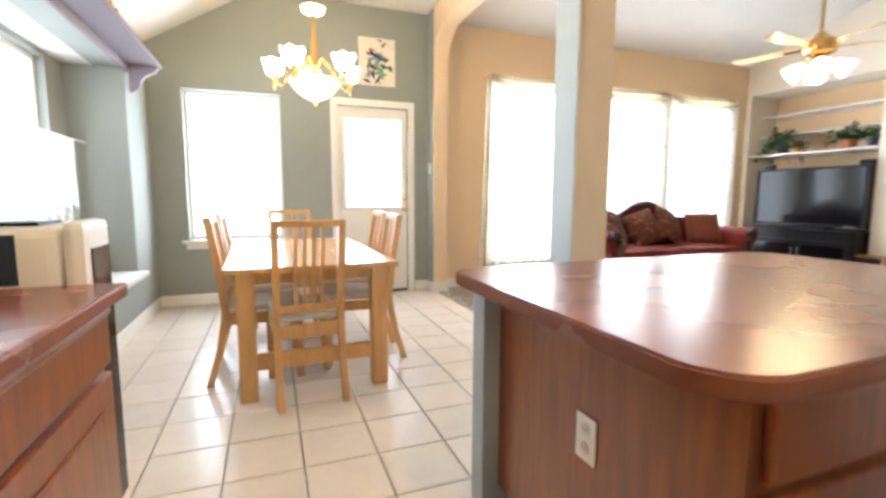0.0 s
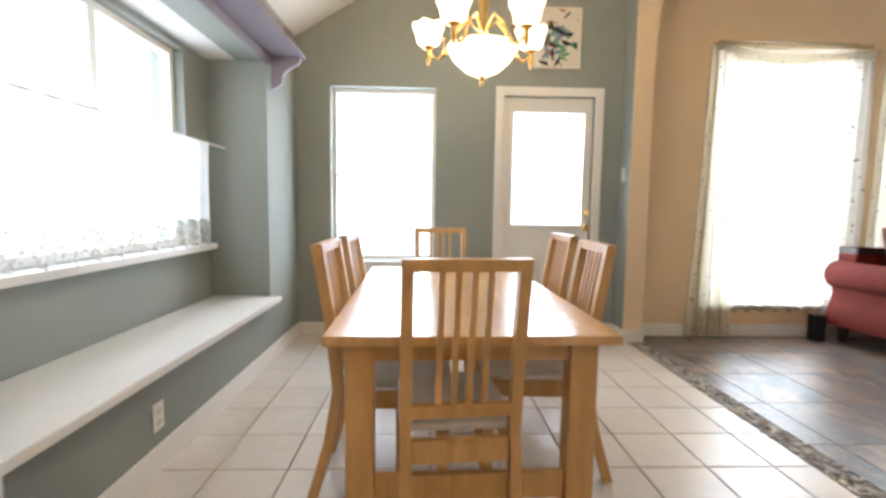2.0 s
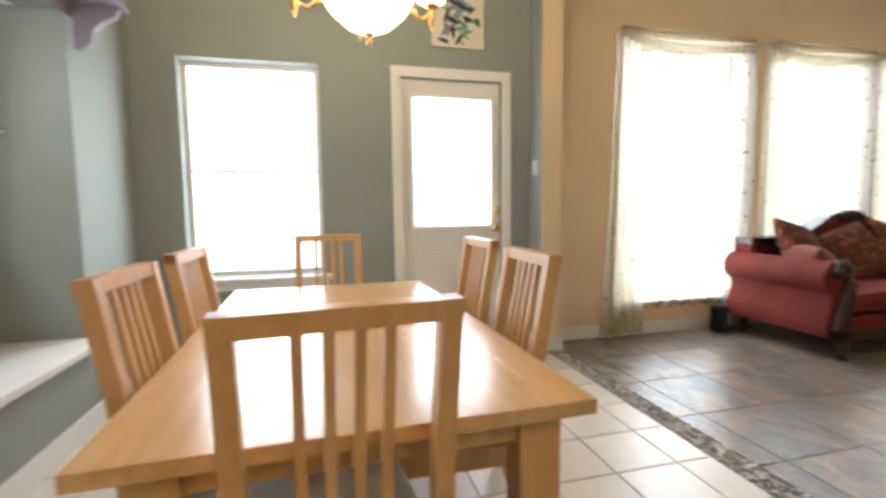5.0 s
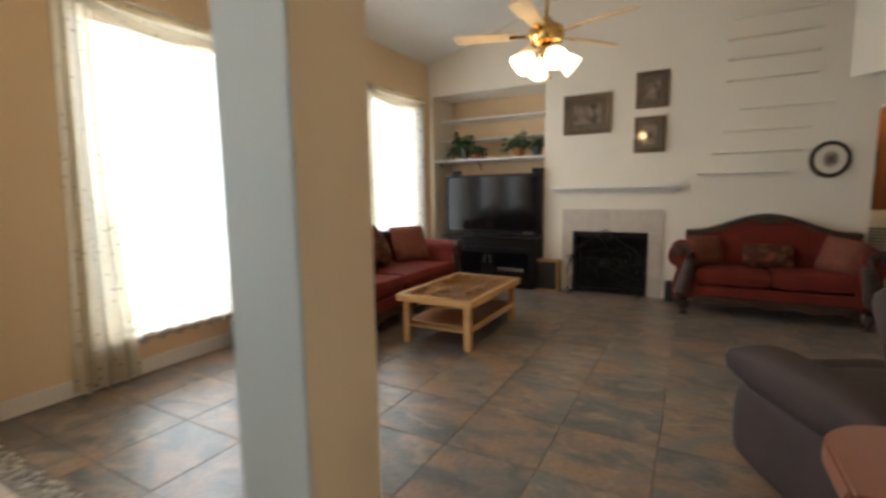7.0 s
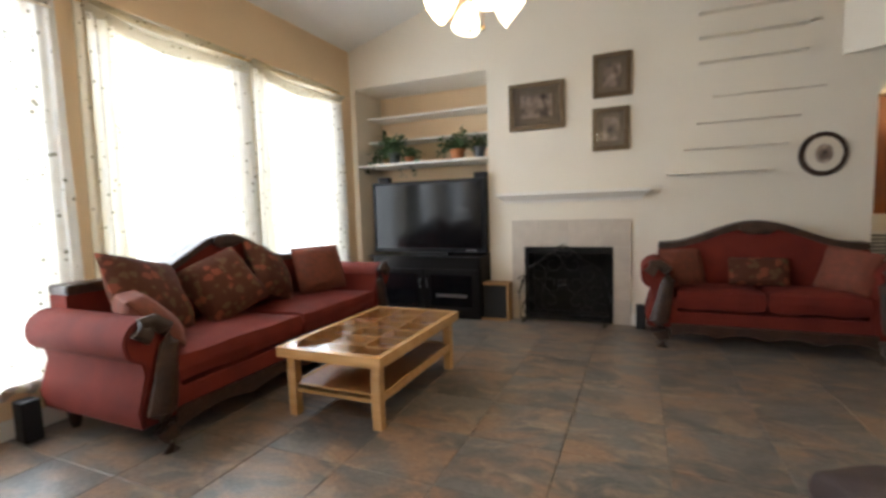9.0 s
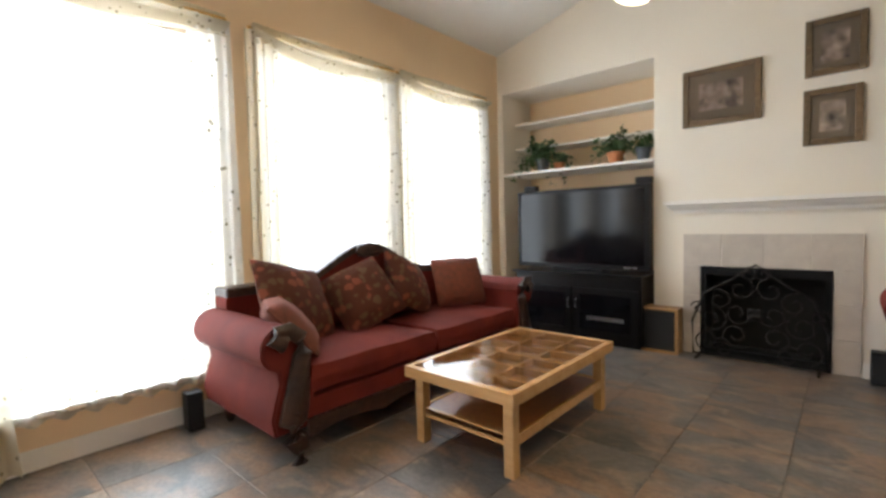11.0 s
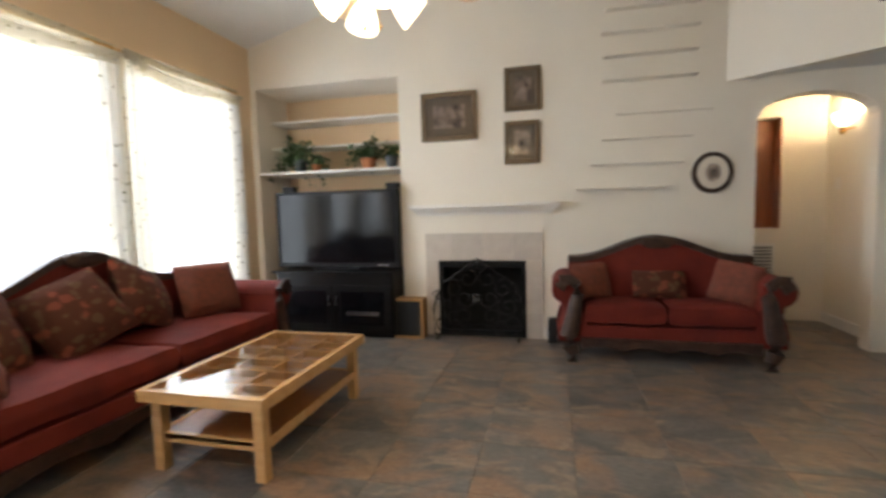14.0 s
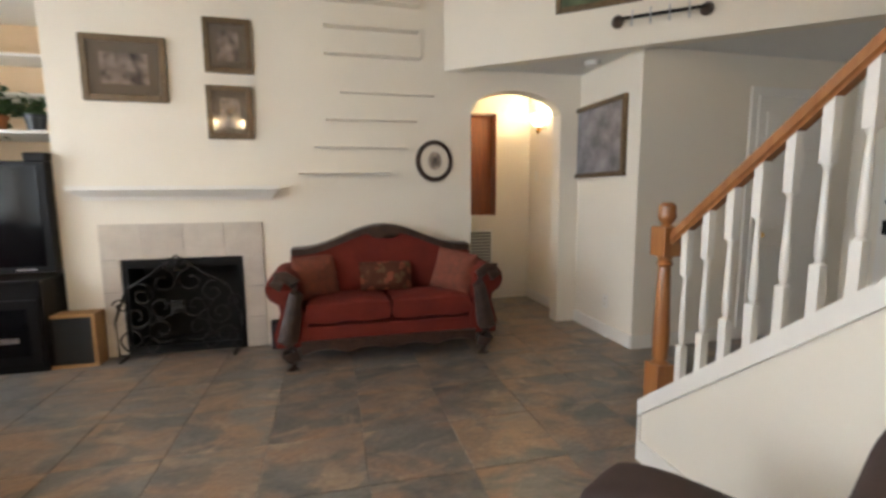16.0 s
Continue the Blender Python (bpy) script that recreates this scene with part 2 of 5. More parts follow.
def tapestry(name, ground, bloom, leaf, size):
    """Woven floral cloth: blooms and leaves scattered over a dark ground, with a coarse weave."""
    m = bpy.data.materials.new(name)
    m.use_nodes = True
    n, l = m.node_tree.nodes, m.node_tree.links
    b = n["Principled BSDF"]
    tc, warp, ad = n.new("ShaderNodeTexCoord"), n.new("ShaderNodeTexNoise"), n.new("ShaderNodeVectorMath")
    warp.inputs["Scale"].default_value = 14
    ad.operation = "MULTIPLY_ADD"
    ad.inputs[1].default_value = (0.07, 0.07, 0.07)
    l.new(tc.outputs["Object"], warp.inputs["Vector"])
    l.new(warp.outputs["Color"], ad.inputs[0])
    l.new(tc.outputs["Object"], ad.inputs[2])
    col = None
    for k, (c, lo, hi) in enumerate(((leaf, 0.30, 0.42), (bloom, 0.26, 0.36))):
        vo, mr, mx = n.new("ShaderNodeTexVoronoi"), n.new("ShaderNodeMapRange"), n.new("ShaderNodeMix")
        vo.inputs["Scale"].default_value = size * (1.5 - 0.5 * k)
        mr.inputs["From Min"].default_value, mr.inputs["From Max"].default_value = hi, lo
        mx.data_type = "RGBA"
        l.new(ad.outputs[0], vo.inputs["Vector"])
        l.new(vo.outputs["Distance"], mr.inputs[0])
        l.new(mr.outputs[0], mx.inputs[0])
        if col:
            l.new(col, mx.inputs[6])
        else:
            mx.inputs[6].default_value = (*ground, 1)
        mx.inputs[7].default_value = (*c, 1)
        col = mx.outputs[2]
    l.new(col, b.inputs["Base Color"])
    b.inputs["Roughness"].default_value, b.inputs["Specular IOR Level"].default_value = 0.95, 0.15
    wv, bp = n.new("ShaderNodeTexNoise"), n.new("ShaderNodeBump")
    wv.inputs["Scale"].default_value = 220
    bp.inputs["Strength"].default_value, bp.inputs["Distance"].default_value = 0.4, 0.004
    l.new(tc.outputs["Object"], wv.inputs["Vector"])
    l.new(wv.outputs[0], bp.inputs["Height"])
    l.new(bp.outputs[0], b.inputs["Normal"])
    return m


FLORAL = tapestry("floral_tapestry", (0.085, 0.030, 0.019), (0.21, 0.060, 0.034), (0.115, 0.064, 0.033), 10)
PAISLEY = mat("rust_tapestry", (0.20, 0.050, 0.028), 0.9, var=0.3, scale=22, bump=0.25, bscale=200, second=(0.13, 0.042, 0.024))
CARVED = mat("dark_carved_wood", (0.055, 0.025, 0.015), 0.35, var=0.5, scale=12, bump=0.8, bscale=35, second=(0.02, 0.01, 0.007), coat=0.1)
BLACK = mat("black_plastic", (0.008, 0.008, 0.009), 0.4, var=0.2, scale=10, spec=0.18)
SCREEN = mat("tv_screen", (0.004, 0.004, 0.005), 0.12, var=0.1, scale=2, spec=0.25)
DARKWOOD = mat("black_stained_wood", (0.008, 0.007, 0.007), 0.35, var=0.3, scale=6, stretch=(1, 5, 1), spec=0.15)
BRASS = mat("polished_brass", (0.80, 0.52, 0.18), 0.2, 1.0, var=0.1, scale=8)
CHROME = mat("brushed_steel", (0.62, 0.62, 0.62), 0.28, 1.0, var=0.08, scale=30)
IRON = mat("black_wrought_iron", (0.02, 0.018, 0.016), 0.5, 0.6, var=0.3, scale=20, bump=0.3)
SHADE = mat("lit_frosted_glass", (0.9, 0.8, 0.62), 0.5, var=0.02, emit=3.2)
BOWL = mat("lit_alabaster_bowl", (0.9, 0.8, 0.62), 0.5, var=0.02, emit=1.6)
BRICKTILE = mat("beige_hearth_tile", (0.56, 0.50, 0.43), 0.45, var=0.1, scale=9, bump=0.1, bscale=60, second=(0.50, 0.44, 0.38), rand=0.05)
SOOT = mat("sooty_firebox", (0.012, 0.011, 0.010), 0.9, var=0.5, scale=9, bump=0.4)
OAK = mat("honey_oak", (0.36, 0.15, 0.045), 0.3, var=0.25, scale=5, stretch=(7, 7, 0.8), second=(0.27, 0.10, 0.028), coat=0.4)
LEATHER = mat("brown_suede", (0.048, 0.028, 0.024), 0.8, var=0.25, scale=4, bump=0.2, bscale=120, second=(0.032, 0.019, 0.017))
LEAF = mat("ivy_leaf", (0.05, 0.10, 0.025), 0.5, var=0.5, scale=30, second=(0.02, 0.05, 0.015))
CLAY = mat("terracotta_pot", (0.42, 0.16, 0.06), 0.8, var=0.15, scale=12)
MAUVE = mat("mauve_grey_paint", (0.19, 0.16, 0.19), 0.5, var=0.08, scale=6)
GILT = mat("bronze_frame", (0.16, 0.11, 0.06), 0.4, 0.4, var=0.4, scale=30, bump=0.5, bscale=90)
MATBOARD = mat("brown_matboard", (0.20, 0.16, 0.12), 0.9, var=0.08, scale=8)
PHOTO = mat("sepia_print", (0.50, 0.40, 0.33), 0.3, var=0.6, scale=11, second=(0.03, 0.02, 0.018))
PAPER = mat("pale_paper", (0.72, 0.66, 0.56), 0.9, var=0.05, scale=6)
WICKER = mat("pine_box_wood", (0.40, 0.22, 0.08), 0.5, var=0.2, scale=6, stretch=(1, 6, 6))
GREYSCREEN = mat("grey_speaker_cloth", (0.02, 0.02, 0.022), 0.95, var=0.2, scale=60, bump=0.3, bscale=400)
PANE = glass_mat("window_glass")
DARKGLASS = glass_mat("dark_glass", (0.25, 0.2, 0.17))
LACE = sheer("white_cafe_cloth", (0.85, 0.85, 0.85), 0.93, 0.0, (1, 1, 1), 10)
LACE_EDGE = sheer("crochet_lace", (0.62, 0.60, 0.55), 0.34, 0.40, (0.42, 0.39, 0.34), 46)
SHEER = sheer("embroidered_sheer", (0.78, 0.76, 0.68), 0.50, 0.16, (0.20, 0.19, 0.14), 15)
PANEL = sheer("embroidered_side_panel", (0.74, 0.74, 0.70), 0.80, 0.19, (0.20, 0.19, 0.14), 16)
SWAG = sheer("gathered_sheer_swag", (0.60, 0.55, 0.42), 0.88, 0.17, (0.22, 0.19, 0.13), 18)
DAY = glow_mat("pale_daylight_distance", (0.95, 0.98, 1.0), 2.4, low=(0.80, 0.87, 0.86))

# ---- mesh helpers ----
def box(bm, x0, y0, z0, x1, y1, z1, bevel=0.0, m=None):
    xs, ys, zs = sorted((x0, x1)), sorted((y0, y1)), sorted((z0, z1))
    t = Matrix.LocRotScale(((xs[0] + xs[1]) / 2, (ys[0] + ys[1]) / 2, (zs[0] + zs[1]) / 2), None, (xs[1] - xs[0], ys[1] - ys[0], zs[1] - zs[0]))
    g = bmesh.ops.create_cube(bm, size=1, matrix=(m @ t) if m else t)
    if bevel:
        es = list({e for v in g["verts"] for e in v.link_edges})
        bmesh.ops.bevel(bm, geom=es, offset=bevel, segments=2, affect="EDGES", profile=0.6)


def lathe(bm, prof, x=0, y=0, z=0, n=20, m=None):
    """A turned shape: rows of radius and height."""
    rings = []
    for r, h in prof:
        ring = []
        for k in range(n):
            a = 2 * math.pi * k / n
            v = Vector((x + r * math.cos(a), y + r * math.sin(a), z + h))
            ring.append(bm.verts.new(m @ v if m else v))
        rings.append(ring)
    for a, b in zip(rings, rings[1:]):
        for k in range(n):
            bm.faces.new((a[k], a[(k + 1) % n], b[(k + 1) % n], b[k]))
    bm.faces.new(rings[0][::-1])
    bm.faces.new(rings[-1])


def tube(bm, pts, r, n=8):
    """A round bar along points."""
    pts = [Vector(p) for p in pts]
    rings = []
    for i, p in enumerate(pts):
        d = (pts[min(i + 1, len(pts) - 1)] - pts[max(i - 1, 0)]).normalized()
        q = d.to_track_quat("Z", "Y")
        rr = r[i] if isinstance(r, (list, tuple)) else r
        rings.append([bm.verts.new(p + q @ Vector((rr * math.cos(2 * math.pi * k / n), rr * math.sin(2 * math.pi * k / n), 0))) for k in range(n)])
    for a, b in zip(rings, rings[1:]):
        for k in range(n):
            bm.faces.new((a[k], a[(k + 1) % n], b[(k + 1) % n], b[k]))
    bm.faces.new(rings[0][::-1])
    bm.faces.new(rings[-1])


def prism(bm, outline, axis, a, b):
    """An outline in two coordinates, drawn out from a to b along the third axis."""
    def put(u, v, w):
        return {"x": (w, u, v), "y": (u, w, v), "z": (u, v, w)}[axis]
    lo = [bm.verts.new(put(u, v, a)) for u, v in outline]
    hi = [bm.verts.new(put(u, v, b)) for u, v in outline]
    n = len(outline)
    bm.faces.new(lo)
    bm.faces.new(hi[::-1])
    for k in range(n):
        bm.faces.new((lo[k], hi[k], hi[(k + 1) % n], lo[(k + 1) % n]))
    bmesh.ops.recalc_face_normals(bm, faces=bm.faces)


def cushion(bm, sx, sy, sz, m=None, puff=0.5, n=10):
    """A soft pad: a box whose faces swell and whose edges are pinched."""
    b2 = bmesh.new()
    bmesh.ops.create_cube(b2, size=2)
    bmesh.ops.subdivide_edges(b2, edges=b2.edges, cuts=n - 2, use_grid_fill=True)
    for v in b2.verts:
        x, y, z = v.co
        e = (1 - abs(x) ** 3) * (1 - abs(y) ** 3)
        k = 1 - puff + puff * max(e, 0) ** 0.45
        w = 0.012 * noise.noise(Vector((x * 2 + sx * 9, y * 2, z)))
        v.co = Vector((x * sx / 2 * (0.96 + 0.04 * (1 - abs(z))), y * sy / 2 * (0.96 + 0.04 * (1 - abs(z))), z * sz / 2 * k + w))
    me = bpy.data.meshes.new("tmp")
    b2.to_mesh(me)
    b2.free()
    if m:
        me.transform(m)
    bm.from_mesh(me)
    bpy.data.meshes.remove(me)


def part(name, bm, material, parent=None, label="", smooth=False):
    me = bpy.data.meshes.new(name)
    bm.to_mesh(me)
    bm.free()
    me.materials.append(material)
    ob = new(name, me)
    if parent:
        ob.parent = parent
    if label:
        ob["label"] = label
    if smooth:
        for p in me.polygons:
            p.use_smooth = True
        me.set_sharp_from_angle(angle=radians(40))
    return ob


def pbox(name, dims, material, parent=None, bevel=0.0, label=""):
    bm = bmesh.new()
    box(bm, *dims, bevel=bevel)
    return part(name, bm, material, parent, label)


def thing(name, label, category, m=None, group="", kind=""):
    ob = new(name)
    ob.empty_display_size = 0.1
    if m:
        ob.matrix_basis = m
    return tagged(ob, label, category, group, kind)


def solid(name, dims, material, label, kind="structure", category="", bevel=0.0):
    return tagged(pbox(name, dims, material, None, bevel), label, category or name.split("_")[0], kind=kind)


def wall(name, axis, at, thick, span, z0, z1, holes, material, label):
    """An upright wall along x (axis y) or along y (axis x), from at to at + thick, with openings (a, b, low, high)."""
    bm = bmesh.new()
    def put(a, b, lo, hi):
        if b - a < 1e-4 or hi - lo < 1e-4:
            return
        if axis == "y":
            box(bm, a, at, lo, b, at + thick, hi)
        else:
            box(bm, at, a, lo, at + thick, b, hi)
    edge = span[0]
    for a, b, lo, hi in sorted(holes):
        put(edge, a, z0, z1)
        put(a, b, z0, lo)
        put(a, b, hi, z1)
        edge = b
    put(edge, span[1], z0, z1)
    return tagged(part(name, bm, material), label, "wall", kind="structure")

# ---- shell ----
solid("floor_dining", (-3.6, -8.2, -0.12, -0.05, 0.2, -0.012), GROUT, "grey grout bed under pale floor tiles", category="floor")
solid("floor_living", (-0.05, -8.2, -0.12, 7.0, 0.2, -0.004), SLATE_GROUT, "dark grout bed under slate tiles", category="floor")
DW, DD = (-2.66, -1.77, 0.66, 2.125), (-1.19, -0.41, 0.0, 2.075)
wall("wall_north_dining", "y", 0, 0.2, (-3.6, -0.02), 0, 3.3, [DW, DD], SAGE, "sage green painted wall with a window and a door")
LW = [(0.66, 1.86, 0.30, 2.46), (2.18, 3.29, 0.30, 2.46), (3.50, 4.64, 0.30, 2.46)]
wall("wall_north_living", "y", 0, 0.2, (-0.02, 6.9), 0, 5.2, LW, CREAM, "cream painted wall with three tall windows")
# window bay on the west side
wall("wall_west", "x", -3.15, 0.2, (-0.70, 0.0), 0, 3.0, [], SAGE, "sage green painted wall beside the window bay")
wall("wall_west_low", "x", -3.15, 0.2, (-3.05, -0.70), 0, 0.435, [], SAGE, "sage green wall under the window seat")
wall("wall_west_header", "x", -3.15, 0.2, (-3.05, -0.70), 2.10, 3.0, [], SAGE, "sage green wall above the window bay")
wall("wall_west_kitchen", "x", -3.15, 0.2, (-8.2, -3.05), 0, 3.0, [], SAGE, "sage green kitchen wall")
wall("wall_bay", "x", -3.55, 0.2, (-3.05, -0.70), 0.3, 2.3, [(-2.55, -1.0, 0.86, 2.06)], SAGE, "sage green wall of the window bay")
solid("wall_bay_end", (-3.35, -0.70, 0.3, -3.15, -0.60, 2.3), SAGE, "sage green end of the window bay", category="wall")
solid("wall_bay_south", (-3.55, -3.15, 0.3, -3.15, -3.05, 2.3), SAGE, "sage green end of the window bay", category="wall")
solid("ceiling_bay", (-3.35, -3.05, 2.10, -3.15, -0.70, 2.2), CEIL, "white ceiling of the window bay", category="ceiling")
# vaulted ceiling of dining and kitchen
bm = bmesh.new()
prism(bm, [(-3.2, 2.36), (-1.93, 3.13), (-0.17, 3.13), (-0.17, 3.25), (-1.96, 3.25), (-3.2, 2.5)], "y", -8.2, 0.0)
tagged(part("ceiling_dining", bm, CEIL), "white vaulted ceiling over the dining area", "ceiling", kind="structure")
bm = bmesh.new()
prism(bm, [(0.2, 3.02), (-6.9, 5.0), (-8.2, 5.0), (-8.2, 5.15), (-6.85, 5.15), (0.2, 3.17)], "x", 0.13, 7.0)
tagged(part("ceiling_living", bm, CEIL), "white vaulted ceiling over the living room", "ceiling", kind="structure")
# arch between dining and living
bm = bmesh.new()
arc = [(-0.21, 2.62)] + [(-0.21 - 0.42 * (1 - math.cos(a)), 2.62 + 0.26 * math.sin(a)) for a in np.linspace(0.2, math.pi / 2, 7)]
arc += [(-2.42 + 0.42 * (1 - math.cos(a)), 2.62 + 0.26 * math.sin(a)) for a in np.linspace(math.pi / 2, 0.2, 7)] + [(-2.42, 2.62)]
prism(bm, arc + [(-2.42, 3.4), (-0.21, 3.4)], "x", -0.165, 0.0)
tagged(part("wall_arch", bm, CREAM), "cream arched header between dining and living room", "wall", kind="structure")
bm = bmesh.new()
box(bm, -0.165, -0.21, 0, 0.0, -0.002, 3.4, 0.006)
tagged(part("wall_pilaster", bm, CREAM), "cream painted wall end beside the arch", "wall", kind="structure")
solid("wall_pilaster_side", (-0.170, -0.205, 0, -0.1655, -0.002, 3.2), SAGE, "sage painted side of the arch wall", category="wall")
bm = bmesh.new()
box(bm, -0.085, -2.665, 0, 0.18, -2.415, 5.0, 0.008)
tagged(part("wall_pillar", bm, CREAM), "cream painted square pillar between kitchen and living room", "wall", kind="structure")
solid("wall_pillar_side", (-0.093, -2.661, 0, -0.0855, -2.419, 5.0), BLUE, "pale blue painted side of the pillar", category="wall")
solid("wall_kitchen_header", (-0.125, -8.2, 2.98, 0.0, -2.675, 5.2), CREAM, "cream wall above the opening to the kitchen", category="wall")
solid("wall_gable", (0.0, -2.41, 3.4, 0.1, 0.0, 5.2), CREAM, "cream wall above the arch", category="wall")
# fireplace wall
FX = 5.03
bm = bmesh.new()
box(bm, FX, -0.07, 0, FX + 0.6, 0.0, 5.2)
box(bm, FX, -1.71, 2.635, FX + 0.6, -0.07, 5.2)
box(bm, FX, -2.095, 0, FX + 0.6, -1.71, 5.2)
box(bm, FX, -2.968, 0.768, FX + 0.6, -2.095, 5.2)
box(bm, FX, -4.92, 0, FX + 0.15, -2.968, 5.2)
tagged(part("wall_east", bm, OFFWHITE), "warm white painted fireplace wall with a recess", "wall", kind="structure")
solid("wall_niche_back", (FX + 0.6, -1.75, 0, FX + 0.7, 0, 2.7), CREAM, "cream back of the wall recess", category="wall")
bm = bmesh.new()
ar = [(-4.92, 1.98)] + [(-5.36 + 0.44 * math.cos(a), 1.96 + 0.22 * math.sin(a)) for a in np.linspace(0.1, math.pi - 0.1, 13)] + [(-5.80, 1.98)]
prism(bm, ar + [(-5.80, 0.0), (-6.0, 0.0), (-6.0, 5.2), (-4.92, 5.2)], "x", FX, FX + 0.15)
tagged(part("wall_hall_arch", bm, OFFWHITE), "warm white wall with an arched hall opening", "wall", kind="structure")
wall("wall_hall_end", "x", 6.15, 0.15, (-7.0, -3.0), 0, 2.6, [(-5.58, -5.00, 1.0, 2.17)], OFFWHITE, "warm white end wall of the hall")
solid("wall_hall_side", (FX + 0.15, -4.92, 0, 6.15, -4.80, 2.6), OFFWHITE, "warm white hall wall", category="wall")
solid("ceiling_hall", (FX + 0.15, -6.0, 2.42, 6.15, -4.92, 2.5), CEIL, "white hall ceiling", category="ceiling")
solid("wall_south_hall", (4.15, -6.15, 0, 6.15, -6.0, 2.6), OFFWHITE, "warm white wall with a framed landscape", category="wall")
wall("wall_entry_east", "x", 4.15, 0.15, (-8.2, -6.15), 0, 2.7, [], OFFWHITE, "warm white entry wall")
wall("wall_entry_south", "y", -8.3, 0.15, (-3.6, 4.3), 0, 5.2, [], OFFWHITE, "warm white entry wall")
solid("wall_stair_back", (-3.2, -6.35, 0, 1.6, -6.25, 5.2), OFFWHITE, "warm white wall behind the stairs", category="wall")
solid("wall_kitchen_south", (-3.2, -6.2, 0, -0.17, -6.1, 3.3), SAGE, "sage green kitchen wall", category="wall")
solid("wall_loft_side", (6.9, -8.3, 0, 7.0, 0.2, 5.3), OFFWHITE, "warm white closing wall", category="wall")
# loft with its slanted edge
bm = bmesh.new()
prism(bm, [(FX, -4.68), (2.95, -7.30), (2.95, -8.2), (3.05, -8.2), (3.07, -7.34), (FX, -4.84)], "z", 2.315, 5.2)
tagged(part("wall_loft", bm, OFFWHITE), "warm white slanted wall of the upper floor", "wall", kind="structure")
bm = bmesh.new()
prism(bm, [(FX, -4.85), (3.08, -7.35), (3.06, -8.15), (4.15, -8.15), (4.15, -6.0), (FX, -6.0)], "z", 2.345, 2.48)
tagged(part("ceiling_entry", bm, CEIL), "white low ceiling under the upper floor", "ceiling", kind="structure")

# ---- skirting ----
def skirting(name, dims):
    bm = bmesh.new()
    box(bm, *dims, bevel=0.004)
    tagged(part(name, bm, WHITE), "white painted skirting board", "baseboard", kind="structure")

skirting("baseboard_dining_north", (-2.935, -0.016, 0, -1.275, -0.001, 0.11))
skirting("baseboard_dining_corner", (-0.325, -0.016, 0, -0.185, -0.001, 0.11))
skirting("baseboard_west", (-2.949, -3.3, 0, -2.934, -0.017, 0.11))
skirting("baseboard_living_north", (0.02, -0.016, 0, 5.02, -0.001, 0.11))
skirting("baseboard_pilaster", (-0.182, -0.226, 0, 0.014, -0.211, 0.11))
skirting("baseboard_pilaster_side", (-0.185, -0.209, 0, -0.171, -0.017, 0.11))
skirting("baseboard_pillar_side", (-0.108, -2.665, 0, -0.094, -2.415, 0.11))
skirting("baseboard_pillar", (-0.108, -2.681, 0, 0.18, -2.666, 0.11))
skirting("baseboard_east", (5.014, -4.92, 0, 5.029, -3.14, 0.11))
skirting("baseboard_south_hall", (4.15, -5.999, 0, 6.14, -5.984, 0.11))
skirting("baseboard_entry", (4.134, -8.1, 0, 4.149, -5.99, 0.11))

# ---- distance outside ----
solid("ground", (-60, -60, -0.45, 60, 60, -0.40), TILE, "pale ground outside the windows", category="ground")
bm = bmesh.new()
box(bm, -6.9, 5, -0.4, 70, 5.1, 12)
tagged(part("backdrop_north", bm, DAY), "pale hazy daylight outside the windows", "backdrop", kind="structure")
bm = bmesh.new()
box(bm, -7, -30, -0.4, -6.9, 5, 12)
tagged(part("backdrop_west", bm, DAY), "pale hazy daylight outside the bay window", "backdrop", kind="structure")

# ---- windows and doors ----
def pane(name, corners, parent, label=""):
    """A sheet of glass, its face towards the room."""
    bm = bmesh.new()
    bm.faces.new([bm.verts.new(c) for c in corners])
    ob = part(name, bm, PANE, parent, label)
    ob.visible_shadow = False
    return ob


def window_north(name, x0, x1, z0, z1, label, y=0.10, sash=True, fw=0.035):
    w = thing(name, label, "window", kind="structure")
    bm = bmesh.new()
    for d in ((x0, y, z0, x0 + fw, y + 0.06, z1), (x1 - fw, y, z0, x1, y + 0.06, z1), (x0 + fw, y, z0, x1 - fw, y + 0.06, z0 + fw), (x0 + fw, y, z1 - fw, x1 - fw, y + 0.06, z1)):
        box(bm, *d)
    part("window_frame", bm, WHITE, w)
    mid = (z0 + z1) / 2
    if sash:
        pbox("meeting_rail", (x0 + fw, y + 0.005, mid - 0.010, x1 - fw, y + 0.04, mid + 0.010), WHITE, w)
    for lo, hi in ((z0 + fw, mid), (mid, z1 - fw)) if sash else ((z0 + fw, z1 - fw),):
        pane("pane", ((x0 + fw, y + 0.03, lo), (x1 - fw, y + 0.03, lo), (x1 - fw, y + 0.03, hi), (x0 + fw, y + 0.03, hi)), w)
    return w

w = window_north("window_dining", *DW[:2], DW[2], DW[3], "tall white-framed sash window full of daylight")
pbox("window_sill", (-2.72, -0.06, 0.625, -1.71, 0.10, 0.655), WHITE, w, 0.006)
pbox("apron", (-2.69, -0.016, 0.565, -1.74, -0.001, 0.625), WHITE, w, 0.004)
for k, (a, b, lo, hi) in enumerate(LW):
    w = window_north("window_living", a, b, lo, hi, "tall white-framed living room window with sheer curtain", sash=False)
    pbox("window_sill", (a - 0.03, -0.045, lo - 0.03, b + 0.03, 0.10, lo - 0.002), WHITE, w, 0.006)
w = thing("window_bay", "wide white-framed window above the window seat", "window", kind="structure")
bm = bmesh.new()
